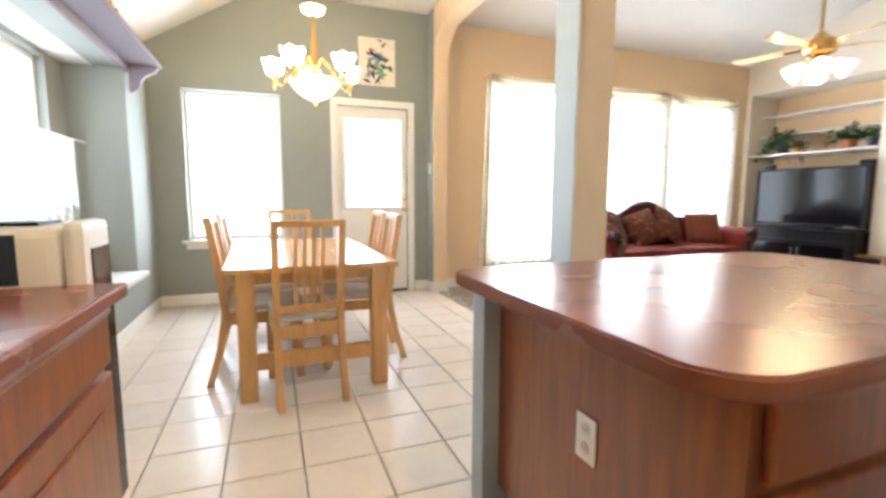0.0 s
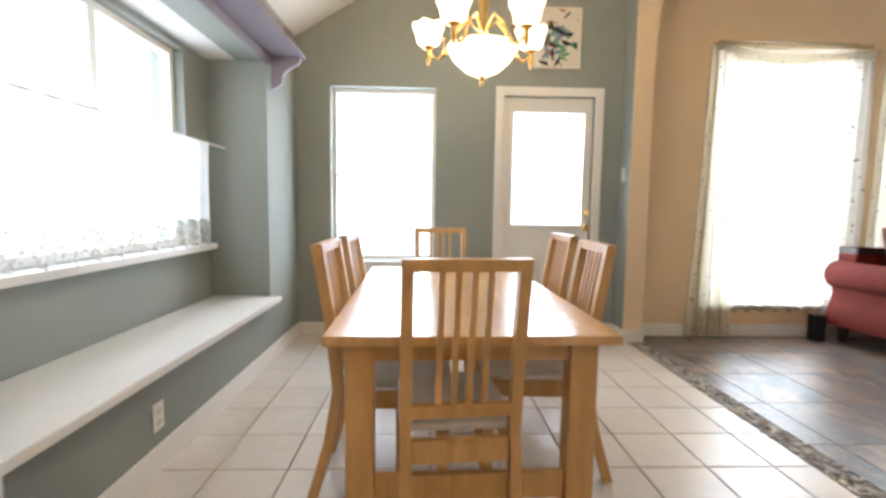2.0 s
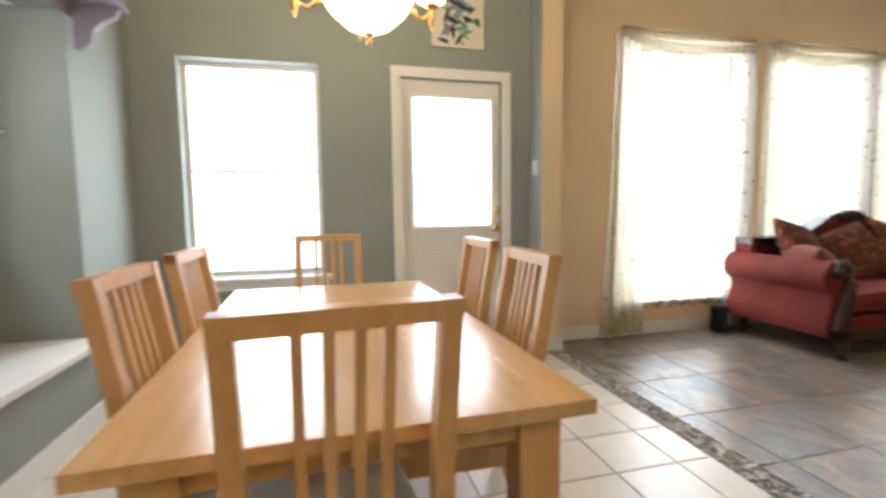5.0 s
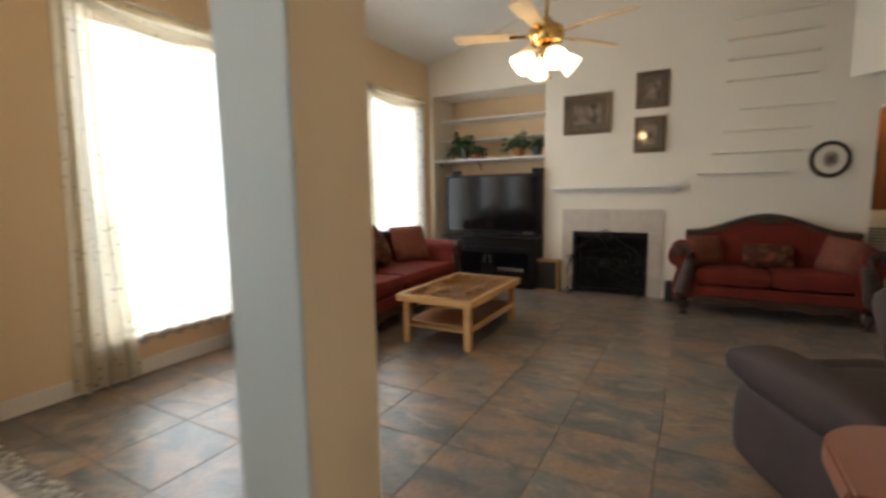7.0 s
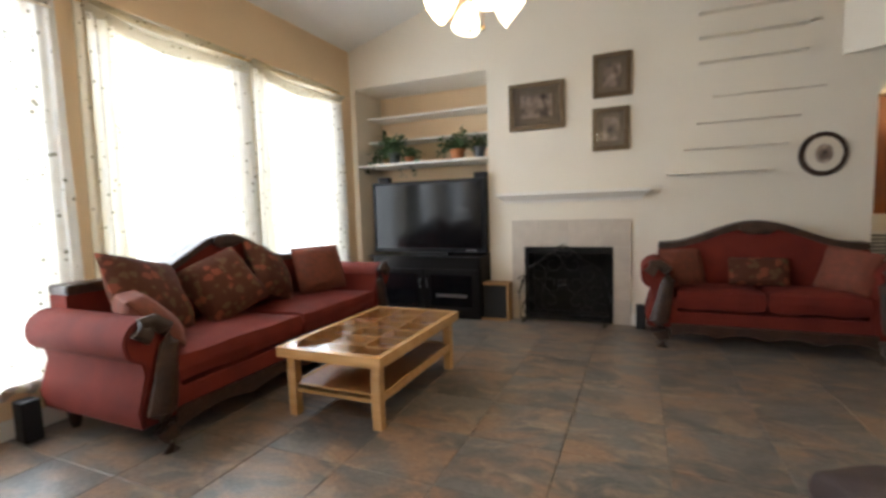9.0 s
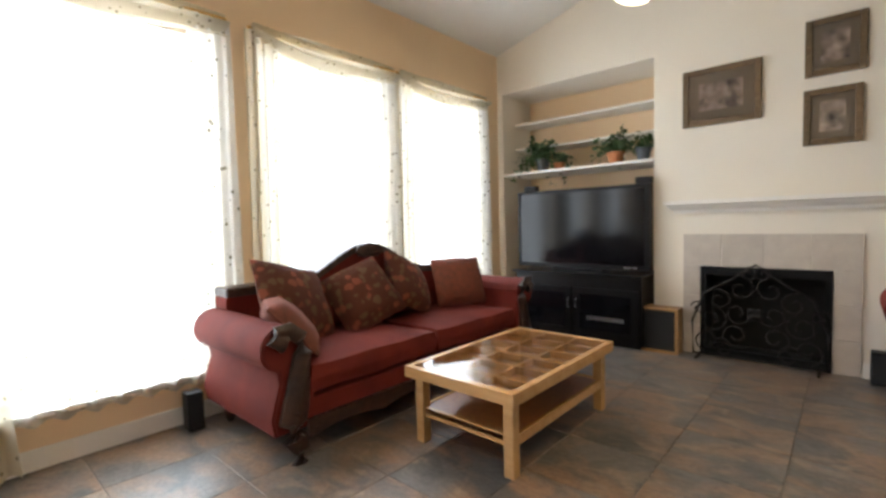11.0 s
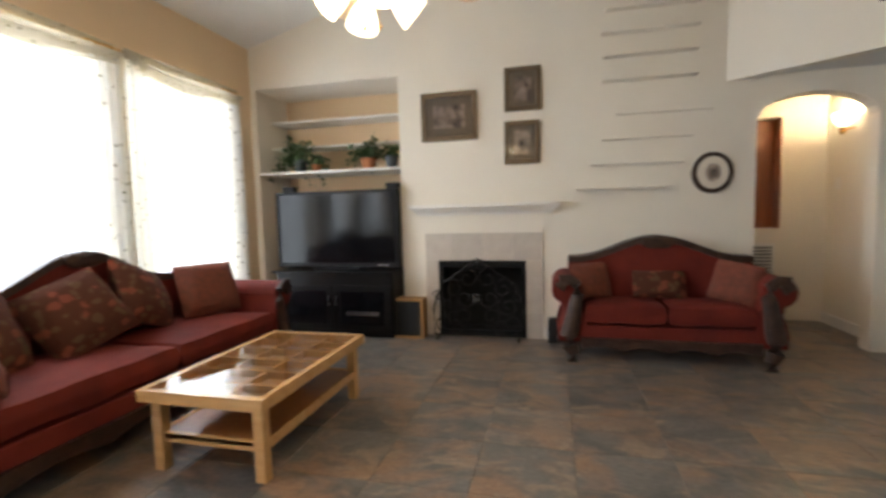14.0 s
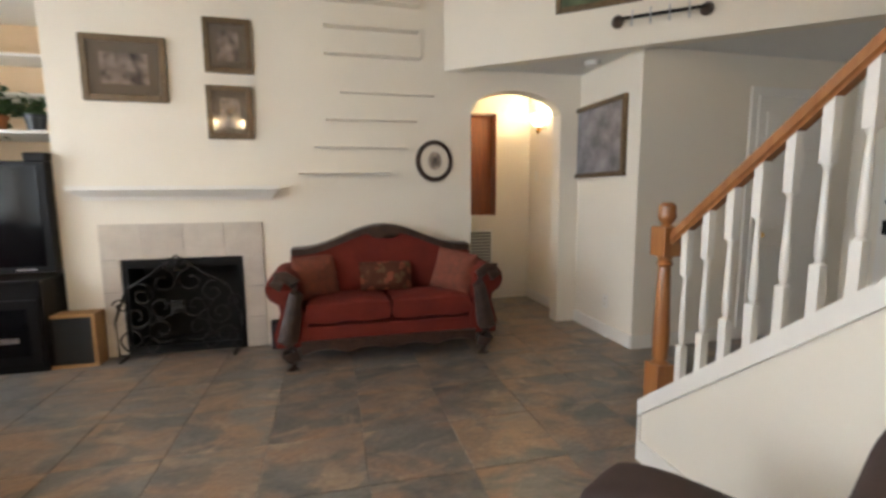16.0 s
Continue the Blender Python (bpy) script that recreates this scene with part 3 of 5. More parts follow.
for d in ((-3.47, -2.55, 0.86, -3.41, -2.51, 2.06), (-3.47, -1.04, 0.86, -3.41, -1.0, 2.06), (-3.47, -2.51, 0.86, -3.41, -1.04, 0.90), (-3.47, -2.51, 2.02, -3.41, -1.04, 2.06), (-3.47, -1.71, 0.90, -3.41, -1.66, 2.02)):
    box(bm, *d)
part("window_frame", bm, WHITE, w)
for a, b in ((-2.51, -1.71), (-1.66, -1.04)):
    pane("pane", ((-3.44, a, 0.90), (-3.44, b, 0.90), (-3.44, b, 2.02), (-3.44, a, 2.02)), w)
pbox("window_sill", (-3.41, -2.62, 0.815, -3.27, -0.78, 0.855), WHITE, w, 0.006)
# back door
d = thing("door_back", "closed white half-glazed back door with brass knob", "door", kind="structure")
bm = bmesh.new()
X0, X1 = -1.185, -0.415
for q in ((X0, 0.03, 0.02, -1.10, 0.075, 2.07), (-0.49, 0.03, 0.02, X1, 0.075, 2.07), (-1.10, 0.03, 1.94, -0.49, 0.075, 2.07), (-1.10, 0.03, 0.02, -0.49, 0.075, 0.985)):
    box(bm, *q)
part("leaf", bm, WHITE, d)
bm = bmesh.new()
for q in ((-1.135, 0.012, 0.95, -1.10, 0.03, 1.975), (-0.49, 0.012, 0.95, -0.455, 0.03, 1.975), (-1.10, 0.012, 1.94, -0.49, 0.03, 1.975), (-1.10, 0.012, 0.95, -0.49, 0.03, 0.985)):
    box(bm, *q, bevel=0.006)
part("glazing_bead", bm, WHITE, d)
for a, b in ((-1.09, -0.83), (-0.77, -0.51)):
    bm = bmesh.new()
    box(bm, a, 0.018, 0.22, b, 0.03, 0.80, 0.008)
    part("panel", bm, WHITE, d)
    pbox("panel_field", (a + 0.04, 0.010, 0.26, b - 0.04, 0.018, 0.76), WHITE, d, 0.005)
pane("pane", ((-1.10, 0.052, 0.985), (-0.49, 0.052, 0.985), (-0.49, 0.052, 1.94), (-1.10, 0.052, 1.94)), d)
for z, r in ((0.96, 0.03), (1.09, 0.024)):
    bm = bmesh.new()
    lathe(bm, [(0.028, 0), (0.03, 0.008), (0.012, 0.012), (0.012, 0.035), (r * 0.8, 0.042), (r, 0.055), (r * 0.7, 0.068)], n=16, m=pose(-0.452, 0.03, z, 90, 0, 0))
    part("door_knob" if z < 1 else "deadbolt", bm, BRASS, d, "polished brass knob", True)
pbox("threshold", (X0, 0.0, 0.002, X1, 0.12, 0.018), BLACK, d)
bm = bmesh.new()
for q in ((-1.265, -0.02, 0, -1.19, -0.001, 2.075), (-0.41, -0.02, 0, -0.335, -0.001, 2.075), (-1.265, -0.02, 2.075, -0.335, -0.001, 2.15)):
    box(bm, *q, bevel=0.005)
tagged(part("trim_back_door", bm, WHITE), "white moulded trim round the back door", "trim", kind="structure")

# ---- window seat and shelf ----
bm = bmesh.new()
box(bm, -3.345, -3.04, 0.437, -2.865, -0.702, 0.475, 0.008)
tagged(part("window_seat", bm, WHITE), "white painted window seat ledge under the bay window", "window seat", kind="structure")
skirting("trim_seat", (-2.949, -3.04, 0.40, -2.925, -0.705, 0.436))
s = thing("wall_shelf", "long mauve-grey wooden shelf above the window bay", "shelf")
pbox("board", (-2.948, -3.2, 2.135, -2.70, -0.60, 2.165), MAUVE, s, 0.005)
pbox("cleat", (-2.948, -3.2, 2.085, -2.925, -0.60, 2.134), MAUVE, s, 0.004)
for y in (-0.66, -2.9):
    bm = bmesh.new()
    prism(bm, [(-2.924, 2.134), (-2.72, 2.134), (-2.735, 2.09), (-2.80, 2.06), (-2.84, 2.02), (-2.85, 1.96), (-2.89, 1.93), (-2.924, 1.92)], "y", y - 0.018, y + 0.018)
    part("bracket", bm, MAUVE, s, "scrolled wooden bracket")

# ---- curtains ----
def drape(bm, x0, x1, z0, z1, y, folds, amp, flare=0.0, n=40, rows=14):
    """A gathered hanging cloth, wavy in plan, as a thin sheet."""
    grid = []
    for j in range(rows + 1):
        v = j / rows
        z = z1 + (z0 - z1) * v
        row = []
        for i in range(n + 1):
            u = i / n
            x = x0 + (x1 - x0) * u + flare * (u - 0.5) * v * v
            yy = y + amp * (0.6 + 0.6 * v) * math.sin(u * folds * 2 * math.pi + 1.3 * math.sin(v * 2)) + 0.01 * noise.noise(Vector((x * 5, z * 2, 0)))
            row.append(bm.verts.new((x, yy, z + 0.012 * math.sin(u * folds * 6.28) * v)))
        grid.append(row)
    for a, b in zip(grid, grid[1:]):
        for k in range(n):
            bm.faces.new((a[k], a[k + 1], b[k + 1], b[k]))


def swag(bm, x0, x1, top, y, drop_l, drop_r, depth):
    """A cloth slung along the top of a window in curved folds."""
    grid = []
    n, rows = 36, 9
    for j in range(rows + 1):
        v = j / rows
        row = []
        for i in range(n + 1):
            u = i / n
            sag = depth * (math.sin(math.pi * min(max(u * 0.9 + 0.05, 0), 1)) ** 0.8) * v
            z = top - sag - (drop_l * (1 - u) ** 6 + drop_r * u ** 6) * v
            row.append(bm.verts.new((x0 + (x1 - x0) * u, y - 0.03 - 0.035 * math.sin(v * 11 + u * 3) - 0.03 * math.sin(math.pi * v), z)))
        grid.append(row)
    for a, b in zip(grid, grid[1:]):
        for k in range(n):
            bm.faces.new((a[k], a[k + 1], b[k + 1], b[k]))


for k, (a, b, lo, hi) in enumerate(LW):
    c = thing("sheer_curtain", "floral embroidered sheer curtain with a draped swag", "curtain", group="living room curtains")
    bm = bmesh.new()
    tube(bm, [(a - 0.10, -0.07, 2.52), (b + 0.08, -0.07, 2.52)], 0.012)
    part("rod", bm, BRASS, c, "thin brass curtain rod", True)
    bm = bmesh.new()
    drape(bm, a - 0.13, a + 0.10, 0.02 if k == 0 else 0.22, 2.51, -0.075, 3.5, 0.022, 0.16 if k == 0 else 0.02)
    part("side_panel", bm, SWAG, c, smooth=True)
    bm = bmesh.new()
    drape(bm, b - 0.16, b + 0.10, 0.22, 2.51, -0.075, 3.5, 0.022)
    part("side_panel", bm, PANEL, c, smooth=True)
    bm = bmesh.new()
    drape(bm, a + 0.02, b - 0.03, 0.24, 1.16 if k == 0 else 2.44, -0.045, 9, 0.012, n=90)
    part("lower_panel", bm, SHEER, c, smooth=True)
    bm = bmesh.new()
    swag(bm, a - 0.09, b + 0.07, 2.54, -0.06, 0.0, 0.10, 0.20)
    part("swag", bm, SWAG, c, smooth=True)
c = thing("cafe_curtain", "white cafe curtain with a crochet lace hem across the bay window", "curtain")
TURN = Matrix.Rotation(radians(90), 4, "Z")
for nm, z0, z1, ma, am in (("cloth", 1.015, 1.51, LACE, 0.018), ("lace_hem", 0.865, 1.015, LACE_EDGE, 0.021)):
    bm = bmesh.new()
    drape(bm, -2.75, -0.94, z0, z1, 3.24, 13, am, n=140, rows=8)
    bmesh.ops.transform(bm, matrix=TURN, verts=bm.verts)
    part(nm, bm, ma, c, smooth=True)
bm = bmesh.new()
tube(bm, [(-3.24, -2.8, 1.505), (-3.24, -0.71, 1.505)], 0.008)
part("rod", bm, WHITE, c, "", True)

# ---- dining table and chairs ----
t = thing("dining_table", "rectangular honey birch dining table with thick square legs", "table", pose(-1.705, -1.79, 0, 0, 0, 1.6))
TX0, TX1, TY0, TY1, TZ = -0.46, 0.46, -0.815, 0.815, 0.725
bm = bmesh.new()
for k in range(2):
    box(bm, TX0, TY0 + (TY1 - TY0) / 2 * k + 0.0008, TZ - 0.032, TX1, TY0 + (TY1 - TY0) / 2 * (k + 1) - 0.0008, TZ, 0.003)
part("tabletop", bm, BIRCH_TOP, t)
for x in (TX0 + 0.06, TX1 - 0.15):
    for y in (TY0 + 0.04, TY1 - 0.12):
        pbox("leg", (x, y, 0, x + 0.09, y + 0.075, TZ - 0.033), BIRCH, t, 0.004)
pbox("apron", (TX0 + 0.15, TY0 + 0.06, TZ - 0.095, TX1 - 0.15, TY0 + 0.08, TZ - 0.033), BIRCH, t, 0.002)
pbox("apron", (TX0 + 0.15, TY1 - 0.085, TZ - 0.095, TX1 - 0.15, TY1 - 0.065, TZ - 0.033), BIRCH, t, 0.002)
for x in (TX0 + 0.09, TX1 - 0.11):
    pbox("side_apron", (x, TY0 + 0.116, TZ - 0.095, x + 0.02, TY1 - 0.121, TZ - 0.033), BIRCH, t, 0.002)
for y in (TY0 + 0.065, TY1 - 0.10):
    pbox("stretcher", (TX0 + 0.15, y, 0.16, TX1 - 0.15, y + 0.025, 0.25), BIRCH, t, 0.003)


def dining_chair(m, label):
    """A tall slatted chair that faces +y, its base at the middle of the seat."""
    c = thing("dining_chair", label, "chair", m, "chairs round the dining table")
    w, d, zs, h = 0.37, 0.42, 0.43, 0.972
    for s in (-1, 1):
        bm = bmesh.new()
        x = s * (w / 2 - 0.019)
        pts = [(-d / 2 - 0.10, 0.0), (-d / 2 - 0.035, 0.22), (-d / 2, zs), (-d / 2 - 0.03, 0.7), (-d / 2 - 0.075, h)]
        out = [(y - 0.02, z) for y, z in pts] + [(y + 0.02, z) for y, z in pts[::-1]]
        prism(bm, out, "x", x - 0.017, x + 0.017)
        part("back_post", bm, BIRCH, c)
        pbox("front_leg", (x - 0.019, d / 2 - 0.045, 0, x + 0.019, d / 2, zs - 0.002), BIRCH, c, 0.004)
        pbox("side_rail", (x - 0.012, -d / 2 + 0.02, zs - 0.075, x + 0.012, d / 2 - 0.046, zs - 0.01), BIRCH, c, 0.002)
    pbox("front_rail", (-w / 2 + 0.04, d / 2 - 0.04, zs - 0.075, w / 2 - 0.04, d / 2 - 0.015, zs - 0.01), BIRCH, c, 0.002)
    pbox("back_rail", (-w / 2 + 0.037, -d / 2 - 0.012, zs - 0.085, w / 2 - 0.037, -d / 2 + 0.012, zs - 0.01), BIRCH, c, 0.002)
    bm = bmesh.new()
    prism(bm, [(-d / 2 - 0.092, h - 0.035), (-d / 2 - 0.055, h - 0.035), (-d / 2 - 0.057, h), (-d / 2 - 0.096, h)], "x", -w / 2 + 0.002, w / 2 - 0.002)
    part("top_rail", bm, BIRCH, c)
    bm = bmesh.new()
    prism(bm, [(-d / 2 - 0.018, zs + 0.06), (-d / 2 + 0.012, zs + 0.06), (-d / 2 + 0.006, zs + 0.10), (-d / 2 - 0.022, zs + 0.10)], "x", -w / 2 + 0.036, w / 2 - 0.036)
    part("lower_rail", bm, BIRCH, c)
    for k in range(4):
        x = -0.069 + 0.046 * k
        bm = bmesh.new()
        pts = [(-d / 2 - 0.004, zs + 0.10), (-d / 2 - 0.03, 0.7), (-d / 2 - 0.072, h - 0.034)]
        prism(bm, [(y - 0.007, z) for y, z in pts] + [(y + 0.007, z) for y, z in pts[::-1]], "x", x - 0.009, x + 0.009)
        part("slat", bm, BIRCH, c)
    bm = bmesh.new()
    cushion(bm, w - 0.01, d - 0.01, 0.055, pose(0, 0.012, zs + 0.02), 0.35)
    part("seat", bm, LINEN, c, "cream fabric seat pad", True)
    return c


chair = dining_chair(pose(-1.745, -2.42, 0, 0, 0, 5), "honey birch slatted chair with cream seat at the table's end")
WORDS = "honey birch slatted chair with cream seat pushed under the table"
for x, y, r in ((-1.95, -2.11, -90), (-1.955, -1.555, -91), (-1.385, -2.0, 88), (-1.335, -1.37, 91)):
    tagged(copy_thing(chair, pose(x, y, 0, 0, 0, r)), WORDS)
tagged(copy_thing(chair, pose(-1.74, -0.97, 0, 0, 0, 180)), "honey birch slatted chair below the dining room window")

# ---- chandelier ----
CX, CY, CZ = -1.559, -1.53, 1.745
c = thing("chandelier", "lit brass chandelier with frosted tulip shades and bowl", "chandelier", pose(CX, CY, 0))
bm = bmesh.new()
lathe(bm, [(0.004, 0), (0.013, 0.015), (0.006, 0.03), (0.02, 0.04), (0.02, 0.05)], z=CZ, n=12)
part("finial", bm, BRASS, c, "", True)
bm = bmesh.new()
lathe(bm, [(0.02, 0.045), (0.09, 0.075), (0.15, 0.13), (0.185, 0.19), (0.178, 0.192), (0.14, 0.14), (0.02, 0.06)], z=CZ, n=28)
part("bowl", bm, BOWL, c, "glowing ribbed glass bowl", True)
bm = bmesh.new()
lathe(bm, [(0.02, 0.06), (0.016, 0.2), (0.035, 0.24), (0.02, 0.3), (0.028, 0.42), (0.016, 0.5), (0.014, 0.62), (0.03, 0.66)], z=CZ, n=14)
part("stem", bm, BRASS, c, "", True)
bm = bmesh.new()
lathe(bm, [(0.02, 0.64), (0.075, 0.67), (0.085, 0.70), (0.05, 0.69), (0.02, 0.68)], z=CZ, n=20)
part("crown_cup", bm, BOWL, c, "", True)
bm = bmesh.new()
for k in range(16):
    bmesh.ops.create_cone(bm, segments=8, radius1=0.011, radius2=0.011, depth=0.03, cap_ends=True, matrix=pose(0, 0, CZ + 0.74 + k * 0.042))
    tube(bm, [(0, 0, CZ + 0.70 + k * 0.042), (0, 0, CZ + 0.745 + k * 0.042)], 0.004, 6)
part("chain", bm, BRASS, c)
bm = bmesh.new()
lathe(bm, [(0.02, -0.06), (0.065, -0.03), (0.07, 0)], z=3.13, n=20)
part("canopy", bm, BRASS, c, "", True)
for k in range(5):
    a = radians(72 * k + 20)
    ca, sa = math.cos(a), math.sin(a)
    bm = bmesh.new()
    tube(bm, [(ca * r, sa * r, CZ + z) for r, z in ((0.02, 0.28), (0.08, 0.34), (0.15, 0.27), (0.19, 0.18), (0.235, 0.15), (0.27, 0.17), (0.29, 0.21))], 0.008)
    tube(bm, [(ca * r, sa * r, CZ + z) for r, z in ((0.21, 0.18), (0.20, 0.25), (0.25, 0.26), (0.26, 0.22))], 0.005)
    lathe(bm, [(0.004, 0.12), (0.014, 0.15), (0.012, 0.2), (0.036, 0.215), (0.02, 0.22)], ca * 0.29, sa * 0.29, CZ, 12)
    arm = part("arm", bm, BRASS, c, "curled brass arm", True)
    bm = bmesh.new()
    lathe(bm, [(0.028, 0.215), (0.06, 0.24), (0.066, 0.28), (0.084, 0.325), (0.079, 0.325), (0.058, 0.28), (0.05, 0.245), (0.02, 0.225)], ca * 0.29, sa * 0.29, CZ, 20)
    for v in bm.verts:
        dz = v.co.z - CZ
        if dz > 0.31:
            v.co.z += 0.010 * math.sin(6 * math.atan2(v.co.y - sa * 0.29, v.co.x - ca * 0.29))
    part("shade", bm, SHADE, c, "glowing frosted tulip shade", True)
    bulb(CX + ca * 0.29, CY + sa * 0.29, CZ + 0.345, 5)

# ---- small dining fixtures ----
def wall_plate(name, m, label, kind):
    p = thing(name, label, kind, m)
    pbox("plate", (-0.036, -0.006, -0.058, 0.036, 0, 0.058), WHITE, p, 0.002)
    if kind == "outlet":
        for z in (-0.024, 0.024):
            bm = bmesh.new()
            lathe(bm, [(0.0165, 0), (0.0165, 0.002), (0.015, 0.003)], n=16, m=pose(0, -0.006, z, 90, 0, 0))
            so = part("socket", bm, PAPER, p)
            bm = bmesh.new()
            for x in (-0.006, 0.006):
                box(bm, x - 0.001, -0.0097, z - 0.002, x + 0.001, -0.009, z + 0.006)
            part("slot", bm, BLACK, p)
    else:
        pbox("toggle", (-0.005, -0.016, -0.011, 0.005, -0.006, 0.011), WHITE, p, 0.002)

wall_plate("wall_outlet", pose(-2.949, -2.08, 0.23, 0, 0, 90), "white wall outlet under the window seat", "outlet")
wall_plate("light_switch", pose(-0.1705, -0.10, 1.42, 0, 0, -90), "white light switch on the sage wall", "switch")
a = thing("abstract_painting", "unframed abstract painting in black, green and cream above the door", "painting")
pbox("canvas", (-0.955, -0.028, 2.302, -0.556, -0.002, 2.80), PAPER, a, 0.003)
INK, GREEN, TEAL, RED = (mat(n_, c_, 0.7, var=0.2, scale=20) for n_, c_ in (("black_ink", (0.03, 0.03, 0.04)), ("green_paint", (0.10, 0.32, 0.12)), ("teal_paint", (0.20, 0.29, 0.36)), ("rust_paint", (0.45, 0.18, 0.10))))
rnd = random.Random(4)
for nm, ma, cnt, sz in (("teal_wash", TEAL, 14, 0.06), ("green_stroke", GREEN, 9, 0.04), ("rust_stroke", RED, 5, 0.035), ("black_stroke", INK, 16, 0.045)):
    for k in range(cnt):
        bm = bmesh.new()
        u, v = rnd.gauss(-0.765, 0.075), rnd.gauss(2.55, 0.10)
        ang, ln = rnd.uniform(0, 3.14), sz * rnd.uniform(0.5, 1.3)
        yy = -0.0285 - 0.0005 * (("teal_wash", "green_stroke", "rust_stroke", "black_stroke").index(nm) + 1) - 0.00002 * k
        pts = []
        for q in range(9):
            th = 2 * math.pi * q / 9
            r = 1 + 0.45 * rnd.uniform(-1, 1)
            px, pz = ln * r * math.cos(th), ln * 0.3 * r * math.sin(th)
            pts.append(bm.verts.new((min(max(u + px * math.cos(ang) - pz * math.sin(ang), -0.94), -0.59), yy, min(max(v + px * math.sin(ang) + pz * math.cos(ang), 2.32), 2.785))))
        bm.faces.new(pts)
        part(nm, bm, ma, a)
# things on the long shelf
rnd = random.Random(7)
for k in range(9):
    y = -0.80 - k * 0.13 + rnd.uniform(-0.02, 0.02)
    p = thing("trinket_house", "small rust-red painted wooden house ornament on the shelf", "ornament", pose(-2.82, y, 2.166, 0, 0, rnd.uniform(-15, 15)), "ornaments on the long shelf")
    h = rnd.uniform(0.045, 0.08)
    pbox("body", (-0.04, -0.045, 0, 0.04, 0.045, h), RED, p, 0.004)
    bm = bmesh.new()
    prism(bm, [(-0.052, h + 0.0005), (0.052, h + 0.0005), (0, h + 0.05)], "x", -0.045, 0.045)
    part("roof", bm, CHERRY, p)

# ---- kitchen ----
KZ = 0.845
i = thing("kitchen_island", "cherry wood kitchen island with a pale blue back wall", "island")
pbox("body", (-1.19, -4.62, 0.09, 0.12, -3.77, KZ - 0.043), CHERRY, i)
pbox("plinth", (-1.13, -4.56, 0, 0.06, -3.79, 0.089), BLACK, i)
pbox("end_wall", (-1.25, -3.768, 0, 0.12, -3.68, KZ - 0.07), BLUE, i, 0.004, "pale blue painted back wall of the island")
pbox("end_trim", (-1.265, -3.769, KZ - 0.069, 0.12, -3.67, KZ - 0.043), WHITE, i, 0.004, "white trim")
for k in range(2):
    x = -1.16 + 0.62 * k
    pbox("drawer", (x, -4.64, 0.62, x + 0.545, -4.6205, 0.77), CHERRY, i, 0.008)
    dr = pbox("door", (x, -4.64, 0.13, x + 0.545, -4.6205, 0.595), CHERRY, i, 0.008)
    pbox("door_panel", (x + 0.08, -4.648, 0.20, x + 0.465, -4.6405, 0.52), CHERRY, dr, 0.006)
bm = bmesh.new()
r, x0, x1, y0, y1 = 0.12, -1.34, 0.22, -4.705, -3.64
out = []
for cx, cy, a0 in ((x1 - r, y1 - r, 0), (x0 + r, y1 - r, 90), (x0 + r, y0 + r, 180), (x1 - r, y0 + r, 270)):
    out += [(cx + r * math.cos(radians(a0 + q)), cy + r * math.sin(radians(a0 + q))) for q in range(0, 91, 10)]
prism(bm, out, "z", KZ - 0.042, KZ)
bmesh.ops.bevel(bm, geom=[e for e in bm.edges if abs(e.verts[0].co.z - e.verts[1].co.z) < 1e-5], offset=0.006, segments=2, affect="EDGES")
tagged(part("island_worktop", bm, LAMINATE), "red-brown laminate worktop with rounded corners on the island", "worktop")
wall_plate("island_outlet", pose(-1.1905, -4.23, 0.50, 0, 0, -90), "white outlet in a steel plate on the island's side", "outlet")
cab = thing("base_cabinet", "cherry wood base cabinet with raised panel doors", "cabinet")
pbox("body", (-2.94, -6.09, 0.10, -2.355, -3.60, KZ - 0.042), CHERRY, cab)
pbox("plinth", (-2.94, -6.09, 0, -2.415, -3.63, 0.099), BLACK, cab)
for k in range(4):
    y1 = -3.62 - 0.62 * k
    pbox("drawer", (-2.354, y1 - 0.58, 0.63, -2.33, y1, 0.765), CHERRY, cab, 0.006)
    pbox("drawer_bead", (-2.3535, y1 - 0.58, 0.768, -2.321, y1, 0.785), CHERRY, cab, 0.006)
    dr = pbox("door", (-2.354, y1 - 0.58, 0.12, -2.33, y1, 0.605), CHERRY, cab, 0.006)
    pbox("door_panel", (-2.3295, y1 - 0.50, 0.20, -2.321, y1 - 0.08, 0.53), CHERRY, dr, 0.006)
bm = bmesh.new()
box(bm, -2.94, -6.09, KZ - 0.04, -2.29, -3.575, KZ, 0.008)
tagged(part("worktop", bm, LAMINATE), "red-brown laminate worktop along the kitchen wall", "worktop")
f = thing("beverage_cooler", "white rounded beverage cooler with a dark glass front", "cooler")
pbox("body", (-2.93, -3.565, 0.02, -2.445, -3.35, 1.005), WHITE, f, 0.03)
pbox("side_panel", (-2.87, -3.5685, KZ + 0.004, -2.54, -3.5655, 0.985), mat("navy_plastic", (0.02, 0.03, 0.05), 0.3), f, 0, "navy blue side panel")
dr = pbox("door", (-2.443, -3.565, 0.05, -2.385, -3.35, 1.02), WHITE, f, 0.025, "rounded white door frame")
pbox("glass", (-2.3845, -3.53, 0.12, -2.380, -3.385, 0.94), SCREEN, dr, 0, "dark tinted glass")
pbox("foot", (-2.9, -3.53, 0, -2.42, -3.38, 0.0195), BLACK, f)
tagged(pbox("tablet", (-2.74, -3.53, 1.006, -2.50, -3.37, 1.017), BLACK, None, 0.003), "thin black tablet lying on the cooler", "tablet")
# unseen fixture and bulb, assumed out of view, added to brighten the island
kl = thing("kitchen_ceiling_light", "added unseen round ceiling light that brightens the kitchen", "ceiling light", pose(-1.15, -5.35, 3.129))
